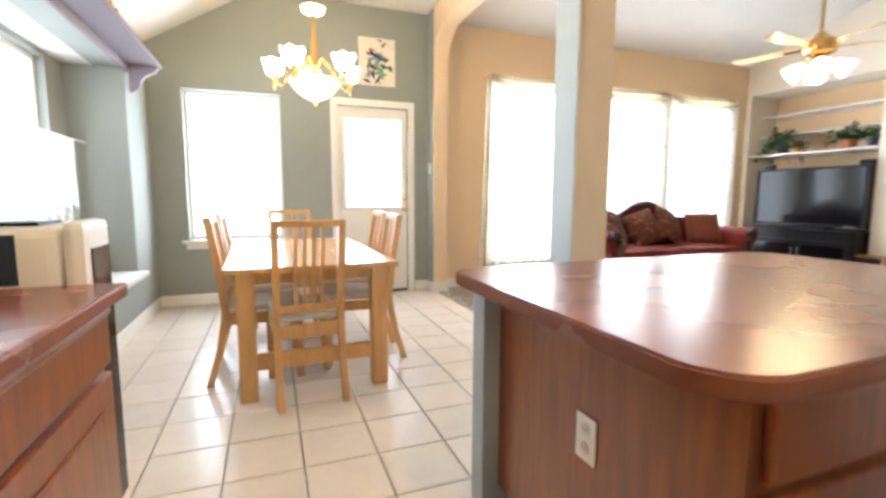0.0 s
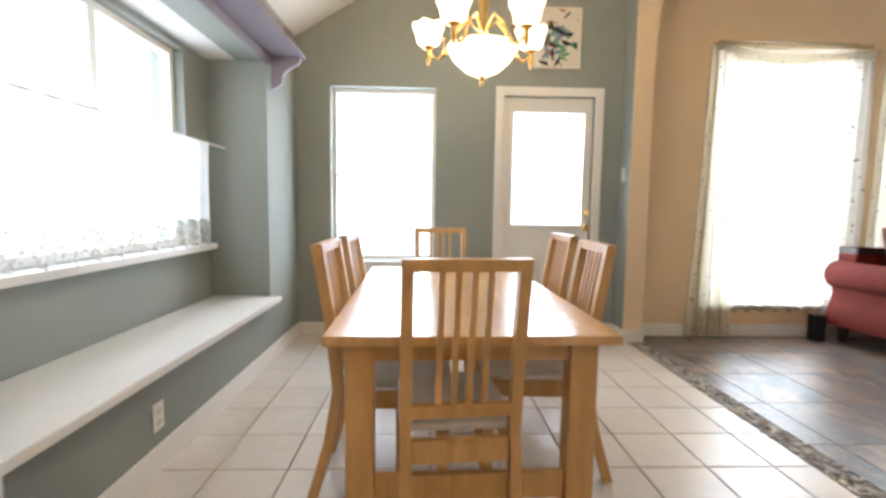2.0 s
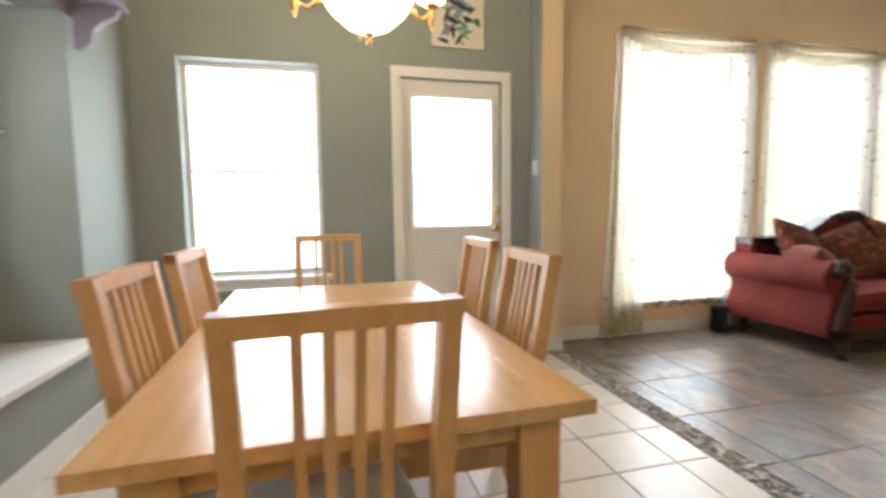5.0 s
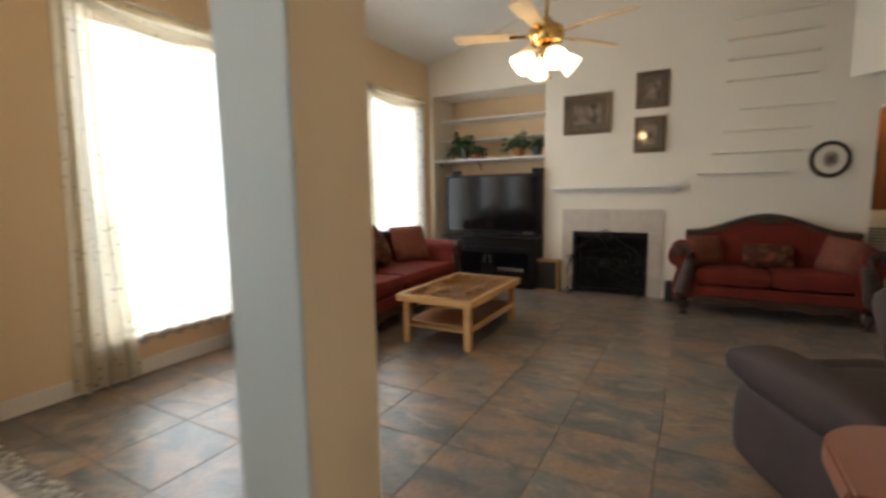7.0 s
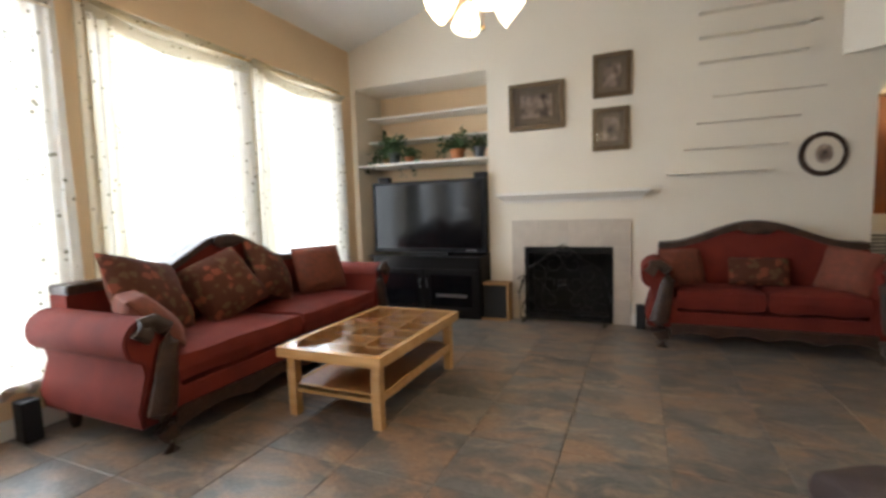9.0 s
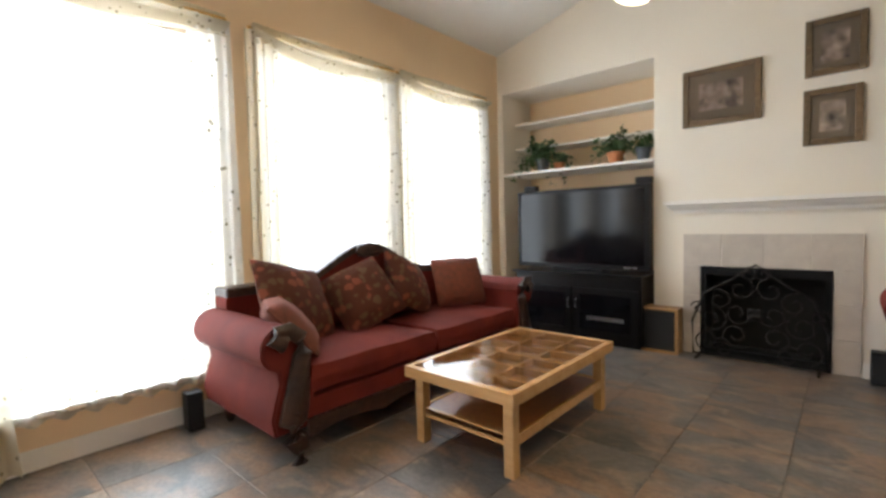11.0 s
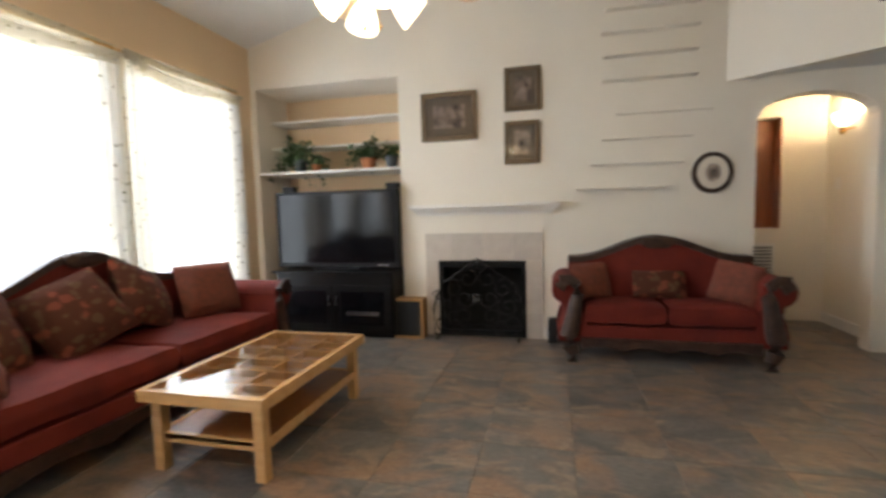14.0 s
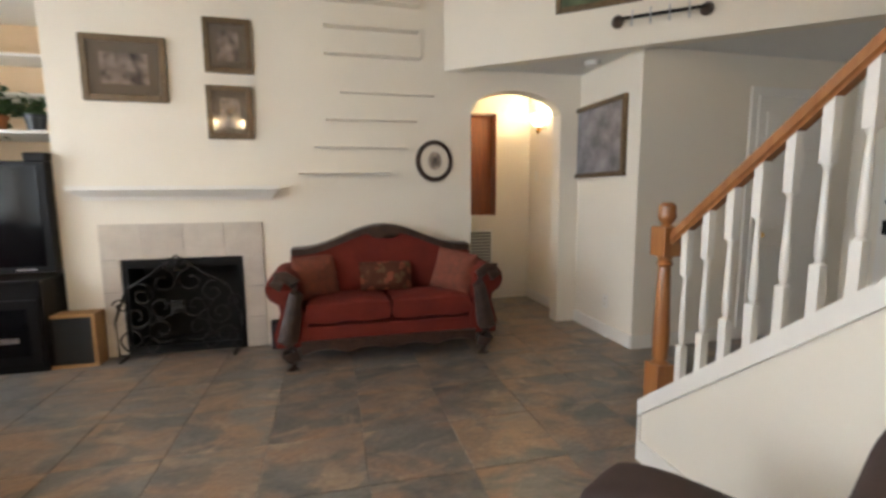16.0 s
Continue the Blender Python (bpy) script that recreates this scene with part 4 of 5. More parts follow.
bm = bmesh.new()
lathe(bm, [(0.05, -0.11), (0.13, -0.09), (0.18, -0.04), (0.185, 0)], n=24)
part("diffuser", bm, BOWL, kl, "glowing bowl of the added light", True)
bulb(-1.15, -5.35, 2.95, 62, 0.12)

# ---- sofas ----
def carved_sofa(name, m, L, D, label, cushions, crest, spread):
    """A scrolled-arm sofa, its back along +y at 0, facing -y, its middle at x 0."""
    s = thing(name, label, "sofa", m)
    h = L / 2
    # crest of the back
    def top(x):
        u = abs(x) / (h - 0.14)
        return 0.82 + (crest - 0.82) * (0.5 + 0.5 * math.cos(math.pi * min(u / spread, 1))) ** 1.1
    xs = [(-h + 0.12) + (L - 0.24) * k / 28 for k in range(29)]
    bm = bmesh.new()
    prism(bm, [(x, top(x) - 0.045) for x in xs] + [(xs[-1], 0.25), (xs[0], 0.25)], "y", -0.19, -0.03)
    part("backrest", bm, VELVET, s)
    bm = bmesh.new()
    prism(bm, [(x, top(x) + 0.012) for x in xs] + [(x, top(x) - 0.044) for x in xs[::-1]], "y", -0.20, -0.02)
    bmesh.ops.bevel(bm, geom=bm.edges[:], offset=0.008, segments=2, affect="EDGES")
    part("crest_rail", bm, CARVED, s, "dark carved crest rail")
    bm = bmesh.new()
    cushion(bm, 0.26, 0.035, 0.10, pose(0, -0.207, crest - 0.045), 0.6)
    part("crest_carving", bm, CARVED, s, "carved shell ornament", True)
    pbox("seat_frame", (-h + 0.20, -D + 0.06, 0.17, h - 0.20, -0.192, 0.30), VELVET, s, 0.012)
    bm = bmesh.new()
    k = 24
    low = [(-h + 0.2 + (L - 0.4) * q / k, 0.10 + 0.035 * abs(math.sin(q * math.pi / 6))) for q in range(k + 1)]
    prism(bm, low + [(h - 0.2, 0.20), (-h + 0.2, 0.20)], "y", -D + 0.035, -D + 0.059)
    part("front_rail", bm, CARVED, s, "dark carved front rail")
    w = (L - 0.46) / cushions
    for q in range(cushions):
        bm = bmesh.new()
        cushion(bm, w - 0.006, D - 0.22, 0.19, pose(-h + 0.23 + w * (q + 0.5), -D / 2 - 0.06, 0.395), 0.28)
        part("seat_cushion", bm, VELVET, s, "", True)
    for sd in (-1, 1):
        bm = bmesh.new()
        c = sd * (h - 0.14)
        out = [(0.10, 0.16), (0.115, 0.30), (0.085, 0.42), (0.055, 0.52), (0.055, 0.60)]
        out = [(c - sd * u, z) for u, z in out]
        out += [(c + sd * (0.05 - 0.118 * math.cos(a)), 0.592 + 0.118 * math.sin(a)) for a in np.linspace(0.15, 3.9, 14)]
        out += [(c + sd * u, z) for u, z in ((0.085, 0.48), (0.075, 0.42), (0.10, 0.34), (0.125, 0.25), (0.11, 0.16))]
        prism(bm, out, "y", -D + 0.05, -0.05)
        bmesh.ops.bevel(bm, geom=[e for e in bm.edges if abs(e.verts[0].co.y - e.verts[1].co.y) < 1e-5], offset=0.012, segments=2, affect="EDGES")
        part("arm", bm, VELVET, s, "rolled velvet arm", True)
        # carved front of the arm, from the scroll down to the foot
        bm = bmesh.new()
        mid = [(0.05, 0.62, 0.045), (0.12, 0.655, 0.034), (0.10, 0.69, 0.030), (0.03, 0.69, 0.038), (-0.03, 0.64, 0.044), (-0.04, 0.56, 0.050), (-0.02, 0.47, 0.055), (-0.01, 0.40, 0.062), (0.01, 0.30, 0.072), (0.03, 0.22, 0.075), (0.02, 0.14, 0.066), (-0.01, 0.07, 0.048), (0.0, 0.0, 0.05)]
        tube(bm, [(c + sd * u, -D + 0.035, z) for u, z, _ in mid], [r for *_, r in mid], 10)
        for v in bm.verts:
            v.co.y = -D + 0.03 + (v.co.y + D - 0.035) * 0.55
        bmesh.ops.transform(bm, matrix=Matrix.Translation((0, 0, 0.004)), verts=[v for v in bm.verts if v.co.z < 0])
        for v in bm.verts:
            v.co.z = max(v.co.z, 0)
        part("arm_carving", bm, CARVED, s, "dark carved arm front and foot", True)
        bm = bmesh.new()
        lathe(bm, [(0.02, 0), (0.03, 0.03), (0.04, 0.12), (0.045, 0.17)], c, -0.12, 0, 10)
        part("back_foot", bm, CARVED, s, "", True)
    return s


def pillow(m, w, h, d, material, label):
    bm = bmesh.new()
    cushion(bm, w, h, d, None, 0.85)
    ob = part("throw_pillow", bm, material, None, "", True)
    ob.matrix_basis = m
    return tagged(ob, label, "pillow", group="throw pillows")

SX = 2.86
carved_sofa("sofa", pose(SX, -0.07, 0), 2.42, 0.96, "brick-red velvet sofa with dark carved trim under the windows", 2, 1.05, 0.62)
FL = "floral tapestry throw pillow leaning on the sofa back"
pillow(pose(SX - 0.74, -0.44, 0.73, 58, 14, 14), 0.55, 0.52, 0.20, FLORAL, FL)
pillow(pose(SX - 0.22, -0.46, 0.70, 54, -20, -14), 0.47, 0.48, 0.20, FLORAL, FL)
pillow(pose(SX + 0.26, -0.43, 0.72, 60, 24, 10), 0.47, 0.46, 0.20, FLORAL, FL)
pillow(pose(SX + 0.78, -0.52, 0.69, 68, 0, -24), 0.46, 0.42, 0.19, PAISLEY, "rust tapestry pillow propped in the sofa corner")
pillow(pose(SX - 0.90, -0.64, 0.64, 48, 0, 66), 0.56, 0.38, 0.18, PAISLEY, "rust tapestry pillow against the sofa arm")
LY = -4.10
carved_sofa("loveseat", pose(5.0, LY, 0, 0, 0, -90), 1.72, 0.66, "brick-red velvet loveseat with arched carved back", 2, 1.0, 0.98)
pillow(pose(4.70, LY + 0.55, 0.62, 70, 0, -62), 0.36, 0.34, 0.13, PAISLEY, "rust tapestry pillow leaning on the loveseat arm")
pillow(pose(4.72, LY, 0.60, 66, 0, -90), 0.42, 0.24, 0.12, FLORAL, "small floral tapestry pillow on the loveseat")
pillow(pose(4.64, LY - 0.55, 0.63, 72, 8, -132), 0.36, 0.34, 0.13, PAISLEY, "rust tapestry pillow leaning on the loveseat arm")

# ---- coffee table ----
t = thing("coffee_table", "pale wood coffee table with glass over display compartments", "table")
ax0, ax1, ay0, ay1, az = 2.29, 3.43, -1.955, -1.255, 0.425
bm = bmesh.new()
for q in ((ax0, ay0, az - 0.06, ax1, ay0 + 0.035, az), (ax0, ay1 - 0.035, az - 0.06, ax1, ay1, az), (ax0, ay0 + 0.035, az - 0.06, ax0 + 0.035, ay1 - 0.035, az), (ax1 - 0.035, ay0 + 0.035, az - 0.06, ax1, ay1 - 0.035, az)):
    box(bm, *q, bevel=0.002)
part("frame", bm, BIRCH_TOP, t)
pbox("tray_bottom", (ax0 + 0.036, ay0 + 0.036, az - 0.058, ax1 - 0.036, ay1 - 0.036, az - 0.048), WICKER, t)
bm = bmesh.new()
for k in range(1, 6):
    x = ax0 + (ax1 - ax0) * k / 6
    box(bm, x - (0.020 if k == 3 else 0.010), ay0 + 0.036, az - 0.047, x + (0.020 if k == 3 else 0.010), ay1 - 0.036, az - 0.008)
for k in (1, 2):
    y = ay0 + (ay1 - ay0) * k / 3
    for q in range(6):
        x = ax0 + (ax1 - ax0) * q / 6
        box(bm, x + 0.04 if q == 0 else x + 0.022, y - 0.010, az - 0.047, x + (ax1 - ax0) / 6 - 0.022 - (0.018 if q == 5 else 0), y + 0.010, az - 0.009)
part("divider", bm, BIRCH_TOP, t)
g0, g1, h0, h1 = ax0 + 0.036, ax1 - 0.036, ay0 + 0.036, ay1 - 0.036
pane("glass_top", ((g0, h0, az - 0.003), (g1, h0, az - 0.003), (g1, h1, az - 0.003), (g0, h1, az - 0.003)), t, "clear glass top")
for x in (ax0 + 0.045, ax1 - 0.10):
    for y in (ay0 + 0.035, ay1 - 0.09):
        pbox("leg", (x, y, 0, x + 0.055, y + 0.055, az - 0.061), BIRCH_TOP, t, 0.003)
pbox("shelf", (ax0 + 0.06, ay0 + 0.05, 0.165, ax1 - 0.06, ay1 - 0.05, 0.19), OAK, t, 0.002)
bm = bmesh.new()
for y in (ay0 + 0.042, ay1 - 0.062):
    box(bm, ax0 + 0.101, y, 0.145, ax1 - 0.101, y + 0.02, 0.195)
for x in (ax0 + 0.06, ax1 - 0.08):
    box(bm, x, ay0 + 0.091, 0.145, x + 0.02, ay1 - 0.091, 0.195)
part("shelf_rail", bm, BIRCH_TOP, t)

# ---- recess: shelves, television, plants ----
for z, x0 in ((1.712, 5.01), (2.02, 5.28), (2.31, 5.28)):
    bm = bmesh.new()
    box(bm, x0, -1.705, z, 5.625, -0.075, z + 0.022, 0.003)
    tagged(part("recess_shelf", bm, WHITE), "white painted shelf board in the wall recess", "shelf", group="recess shelves")
tv = thing("television", "large black flat television with glossy dark screen", "television")
pbox("cabinet", (4.935, -1.705, 0.705, 5.035, -0.31, 1.51), BLACK, tv, 0.012)
pbox("screen", (4.927, -1.655, 0.755, 4.9345, -0.36, 1.475), SCREEN, tv, 0, "glossy dark screen")
pbox("foot", (4.88, -1.28, 0.682, 5.10, -0.76, 0.7045), BLACK, tv, 0.006)
pbox("badge", (4.9255, -1.59, 0.725, 4.9345, -1.47, 0.735), CHROME, tv)
st = thing("tv_stand", "black stained wood television stand with glass doors", "cabinet")
pbox("body", (4.78, -1.68, 0.04, 5.3, -0.38, 0.66), DARKWOOD, st, 0.004)
pbox("top", (4.74, -1.70, 0.6605, 5.32, -0.35, 0.681), DARKWOOD, st, 0.005)
pbox("plinth", (4.82, -1.66, 0, 5.28, -0.40, 0.0395), BLACK, st)
for y0, y1, hy in ((-1.66, -1.04, -1.07), (-1.02, -0.40, -0.99)):
    dr = pbox("door", (4.76, y0, 0.08, 4.7795, y1, 0.54), DARKWOOD, st, 0.004)
    pbox("door_glass", (4.756, y0 + 0.07, 0.14, 4.7595, y1 - 0.07, 0.48), SCREEN, dr)
    bm = bmesh.new()
    tube(bm, [(4.758, hy, 0.34), (4.738, hy, 0.345), (4.738, hy, 0.425), (4.758, hy, 0.43)], 0.006)
    part("handle", bm, CHROME, dr, "chrome handle", True)
pbox("player", (4.750, -1.53, 0.24, 4.7555, -1.18, 0.275), CHROME, st, 0, "silver disc player")
for y in (-0.46, -1.64):
    sp = thing("satellite_speaker", "small black speaker on top of the television", "speaker", pose(4.985, y, 1.511), "small black speakers")
    pbox("body", (-0.04, -0.07, 0, 0.04, 0.07, 0.06), BLACK, sp, 0.008)
    pbox("grille", (-0.044, -0.06, 0.008, -0.0405, 0.06, 0.052), GREYSCREEN, sp)


def ivy(m, pot_mat, pot_r, pot_h, spread, count, seed, label, hang=0.2):
    p = thing("potted_plant", label, "plant", m, "plants on the recess shelf")
    bm = bmesh.new()
    lathe(bm, [(pot_r * 0.7, 0), (pot_r * 0.95, pot_h * 0.8), (pot_r * 1.06, pot_h * 0.82), (pot_r * 1.06, pot_h), (pot_r * 0.9, pot_h), (pot_r * 0.85, pot_h * 0.9)], n=18)
    part("pot", bm, pot_mat, p, "", True)
    r = random.Random(seed)
    verts, faces = [], []
    stems = bmesh.new()
    for s_ in range(max(8, count // 12)):
        a, el = r.uniform(0, 6.28), r.uniform(0.2, 1.3)
        ln = spread * r.uniform(0.6, 1.15)
        pts = []
        for q in range(7):
            u = q / 6
            rad = ln * u * math.cos(el)
            z = pot_h + ln * (math.sin(el) * u * 1.0 - hang * 4 * u * u * (1.2 - math.sin(el)))
            pts.append(Vector((rad * math.cos(a) * 0.75, rad * math.sin(a) * 1.25, z)))
        tube(stems, pts, 0.002, 4)
        for q in range(12):
            c = pts[1 + q % 6] + Vector((r.gauss(0, 0.02), r.gauss(0, 0.022), r.gauss(0, 0.02)))
            sz = r.uniform(0.016, 0.032)
            rot = Euler((r.uniform(-1, 1), r.uniform(-1, 1), r.uniform(0, 6.28))).to_matrix()
            b0 = len(verts)
            for lx, ly, lz in ((0, -1, 0), (0.75, -0.35, 0.15), (0.55, 0.45, 0.1), (0, 1.25, -0.2), (-0.55, 0.45, 0.1), (-0.75, -0.35, 0.15), (0, 0, -0.05)):
                verts.append(c + rot @ (Vector((lx, ly, lz)) * sz))
            faces += [(b0 + u, b0 + (u + 1) % 6, b0 + 6) for u in range(6)]
    part("stem", stems, LEAF, p)
    me = bpy.data.meshes.new("foliage")
    me.from_pydata([tuple(v) for v in verts], [], faces)
    me.materials.append(LEAF)
    fo = new("foliage", me)
    fo.parent = p
    fo["kind"] = "stuff"

DARKPOT = mat("dark_glazed_pot", (0.03, 0.035, 0.04), 0.3)
ivy(pose(5.13, -0.52, 1.738), DARKPOT, 0.08, 0.13, 0.34, 420, 1, "trailing ivy in a dark pot on the recess shelf", 0.3)
ivy(pose(5.12, -0.72, 1.738), CLAY, 0.06, 0.07, 0.15, 120, 2, "leafy ivy in a terracotta pot on the recess shelf", 0.2)
ivy(pose(5.14, -1.32, 1.738), CLAY, 0.085, 0.11, 0.28, 320, 3, "spreading ivy in a terracotta pot on the recess shelf", 0.22)
ivy(pose(5.14, -1.58, 1.738), DARKPOT, 0.07, 0.12, 0.15, 100, 5, "small ivy in a dark pot on the recess shelf", 0.12)

# ---- fireplace ----
fp = thing("fireplace", "white fireplace with beige tile surround and black firebox", "fireplace")
for nm, q in (("firebox_back", (5.42, -2.967, 0.0, 5.60, -2.096, 0.767)), ("firebox_side", (5.035, -2.967, 0.0, 5.42, -2.955, 0.767)), ("firebox_side", (5.035, -2.108, 0.0, 5.42, -2.096, 0.767)), ("firebox_top", (5.035, -2.955, 0.755, 5.42, -2.108, 0.767)), ("firebox_hearth", (5.035, -2.955, 0.0, 5.42, -2.108, 0.02))):
    pbox(nm, q, SOOT, fp)
bm = bmesh.new()
for q in ((5.012, -2.968, 0.70, 5.034, -2.095, 0.768), (5.012, -2.135, 0.07, 5.034, -2.095, 0.70), (5.012, -2.968, 0.07, 5.034, -2.928, 0.70), (5.012, -2.968, 0.0, 5.034, -2.095, 0.07)):
    box(bm, *q)
part("firebox_frame", bm, BLACK, fp)
ys = np.linspace(-3.13, -1.96, 5)
for a, b in zip(ys, ys[1:]):
    pbox("surround_tile", (5.012, a + 0.0015, 0.771, 5.029, b - 0.0015, 1.043), BRICKTILE, fp, 0.002)
for a, b in ((-3.13, -2.971), (-2.092, -1.96)):
    for z in np.arange(0.0, 0.76, 0.257):
        pbox("surround_tile", (5.012, a + 0.0015, z + 0.0015, 5.029, b - 0.0015, min(z + 0.256, 0.769)), BRICKTILE, fp, 0.002)
mantel = thing("mantel", "white moulded mantel shelf above the fireplace", "mantel")
bm = bmesh.new()
pr = [(5.029, 1.225), (4.99, 1.225), (4.985, 1.25), (4.95, 1.27), (4.93, 1.29), (4.90, 1.30), (4.90, 1.332), (5.029, 1.332)]
prism(bm, pr, "y", -3.245, -1.87)
for v in bm.verts:
    k = (5.029 - v.co.x) / 0.13
    v.co.y += (0.10 * k) * (1 if v.co.y > -2.5 else -1) - (0.05 if v.co.y > -2.5 else -0.05)
part("moulding", bm, WHITE, mantel)
scr = thing("fire_screen", "black wrought iron fire screen with curling scrolls", "fire screen", pose(4.94, -2.50, 0))


def scroll(bm, cy, cz, r, turns, start, flip, x=0.0, rad=0.007):
    pts = []
    for q in range(22):
        u = q / 21
        a = start + flip * turns * 2 * math.pi * u
        rr = r * (1 - 0.75 * u)
        pts.append((x + 0.01 * math.sin(q), cy + rr * math.cos(a), cz + rr * math.sin(a)))
    tube(bm, pts, rad, 6)

rnd = random.Random(3)
for sd in (-1, 1):
    for cy, cz, r, tn, stt in ((0.10, 0.60, 0.11, 1.2, 1.0), (0.25, 0.50, 0.10, 1.3, 0.5), (0.12, 0.40, 0.10, 1.2, 3.0), (0.30, 0.33, 0.11, 1.4, 2.0), (0.13, 0.22, 0.11, 1.3, 4.0), (0.33, 0.15, 0.10, 1.2, 5.0), (0.22, 0.10, 0.08, 1.1, 1.0), (0.40, 0.42, 0.06, 1.2, 0.2), (0.05, 0.72, 0.06, 1.2, 1.5)):
        bm = bmesh.new()
        scroll(bm, sd * cy, cz, r, tn, stt if sd > 0 else math.pi - stt, sd, -0.01)
        part("scroll", bm, IRON, scr, "", True)
bm = bmesh.new()
tube(bm, [(0, -0.44, 0.02), (0, -0.45, 0.30), (0, -0.36, 0.55), (0, -0.18, 0.66), (0, 0, 0.80), (0, 0.18, 0.66), (0, 0.36, 0.55), (0, 0.45, 0.30), (0, 0.44, 0.02)], 0.009)
tube(bm, [(0, -0.44, 0.03), (0, 0.44, 0.03)], 0.008)
for y in (-0.40, 0.40):
    box(bm, -0.10, y - 0.01, 0, 0.06, y + 0.01, 0.015)
part("outer_frame", bm, IRON, scr, "", True)
bm = bmesh.new()
cushion(bm, 0.10, 0.10, 0.02, pose(-0.02, 0, 0.40, 0, 90, 0), 0.7)
part("rosette", bm, IRON, scr, "cast iron rosette", True)
sw_ = thing("subwoofer", "pine box speaker with a black cloth front", "speaker")
bm = bmesh.new()
for q in ((4.84, -1.96, 0, 5.0, -1.64, 0.022), (4.84, -1.96, 0.378, 5.0, -1.64, 0.40), (4.84, -1.96, 0.022, 5.0, -1.938, 0.378), (4.84, -1.662, 0.022, 5.0, -1.64, 0.378)):
    box(bm, *q)
part("case", bm, WICKER, sw_)
pbox("cloth_front", (4.855, -1.937, 0.023, 4.99, -1.663, 0.377), GREYSCREEN, sw_)
for x, y, r in ((4.93, -3.22, 0), (1.60, -0.13, 90)):
    sp = thing("floor_speaker", "small black tower speaker standing on the floor", "speaker", pose(x, y, 0, 0, 0, r), "small black speakers")
    pbox("body", (-0.05, -0.045, 0, 0.05, 0.045, 0.23), BLACK, sp, 0.01)
    pbox("grille", (-0.054, -0.038, 0.015, -0.0505, 0.038, 0.215), GREYSCREEN, sp)

# ---- pictures on the fireplace wall ----
def framed(name, y0, y1, z0, z1, label, fw=0.045, mount=0.05):
    p = thing(name, label, "picture")
    bm = bmesh.new()
    x0 = FX - 0.028
    for q in ((x0, y0, z0, FX - 0.002, y0 + fw, z1), (x0, y1 - fw, z0, FX - 0.002, y1, z1), (x0, y0 + fw, z0, FX - 0.002, y1 - fw, z0 + fw), (x0, y0 + fw, z1 - fw, FX - 0.002, y1 - fw, z1)):
        box(bm, *q, bevel=0.006)
    part("frame", bm, GILT, p)
    pbox("mount", (FX - 0.016, y0 + fw, z0 + fw, FX - 0.003, y1 - fw, z1 - fw), MATBOARD, p)
    k = fw + mount
    pbox("print", (FX - 0.019, y0 + k, z0 + k, FX - 0.0165, y1 - k, z1 - k), PHOTO, p)
    pane("glass", ((FX - 0.022, y0 + fw, z0 + fw), (FX - 0.022, y0 + fw, z1 - fw), (FX - 0.022, y1 - fw, z1 - fw), (FX - 0.022, y1 - fw, z0 + fw)), p)

framed("wide_picture", -2.517, -1.952, 1.957, 2.43, "wide sepia landscape print in a bronze frame", 0.05, 0.075)
framed("tall_picture", -3.125, -2.78, 2.197, 2.605, "sepia print in a bronze frame on the fireplace wall", 0.045, 0.05)
framed("tall_picture", -3.11, -2.775, 1.698, 2.105, "sepia landscape print in a bronze frame above the mantel", 0.045, 0.05)
o = thing("oval_picture", "small oval picture in a dark wooden frame", "picture")
for nm, ma, ra, rb, d0 in (("frame", CARVED, 0.165, 0.18, 0.03), ("mount", PAPER, 0.125, 0.14, 0.034), ("print", PHOTO, 0.06, 0.08, 0.037)):
    bm = bmesh.new()
    prism(bm, [(-4.58 + ra * math.cos(a), 1.543 + rb * math.sin(a)) for a in np.linspace(0, 2 * math.pi, 37)[:-1]], "x", FX - d0, FX - 0.002)
    if nm == "frame":
        bmesh.ops.bevel(bm, geom=[e for e in bm.edges if e.verts[0].co.x < FX - 0.02 and e.verts[1].co.x < FX - 0.02], offset=0.01, segments=2, affect="EDGES")
    part(nm, bm, ma, o, "", nm == "frame")
for y0, y1, z, dp in ((-4.47, -3.68, 3.00, 0.10), (-4.45, -3.66, 2.80, 0.10), (-4.44, -3.67, 2.595, 0.10), (-4.44, -3.67, 2.385, 0.10), (-4.58, -3.79, 2.09, 0.05), (-4.42, -3.67, 1.87, 0.06), (-4.34, -3.57, 1.645, 0.07), (-4.19, -3.44, 1.432, 0.10)):
    bm = bmesh.new()
    box(bm, FX - dp, y0, z, FX - 0.001, y1, z + 0.018, 0.003)
    tagged(part("wall_ledge", bm, OFFWHITE), "narrow warm white ledge on the fireplace wall", "shelf", group="stepped wall ledges")

# ---- ceiling fan ----
fan = thing("ceiling_fan", "brass ceiling fan with pale wood blades and lit shades", "ceiling fan", pose(2.53, -2.45, 2.35))
bm = bmesh.new()
lathe(bm, [(0.05, -0.05), (0.11, -0.03), (0.13, 0.02), (0.12, 0.07), (0.06, 0.10), (0.03, 0.14)], n=24)
part("motor", bm, BRASS, fan, "polished brass motor housing", True)
bm = bmesh.new()
tube(bm, [(0, 0, 0.13), (0, 0, 1.38)], 0.013, 10)
part("downrod", bm, BRASS, fan, "", True)
bm = bmesh.new()
lathe(bm, [(0.03, 1.29), (0.08, 1.33), (0.085, 1.47)], n=20)
part("canopy", bm, BRASS, fan, "", True)
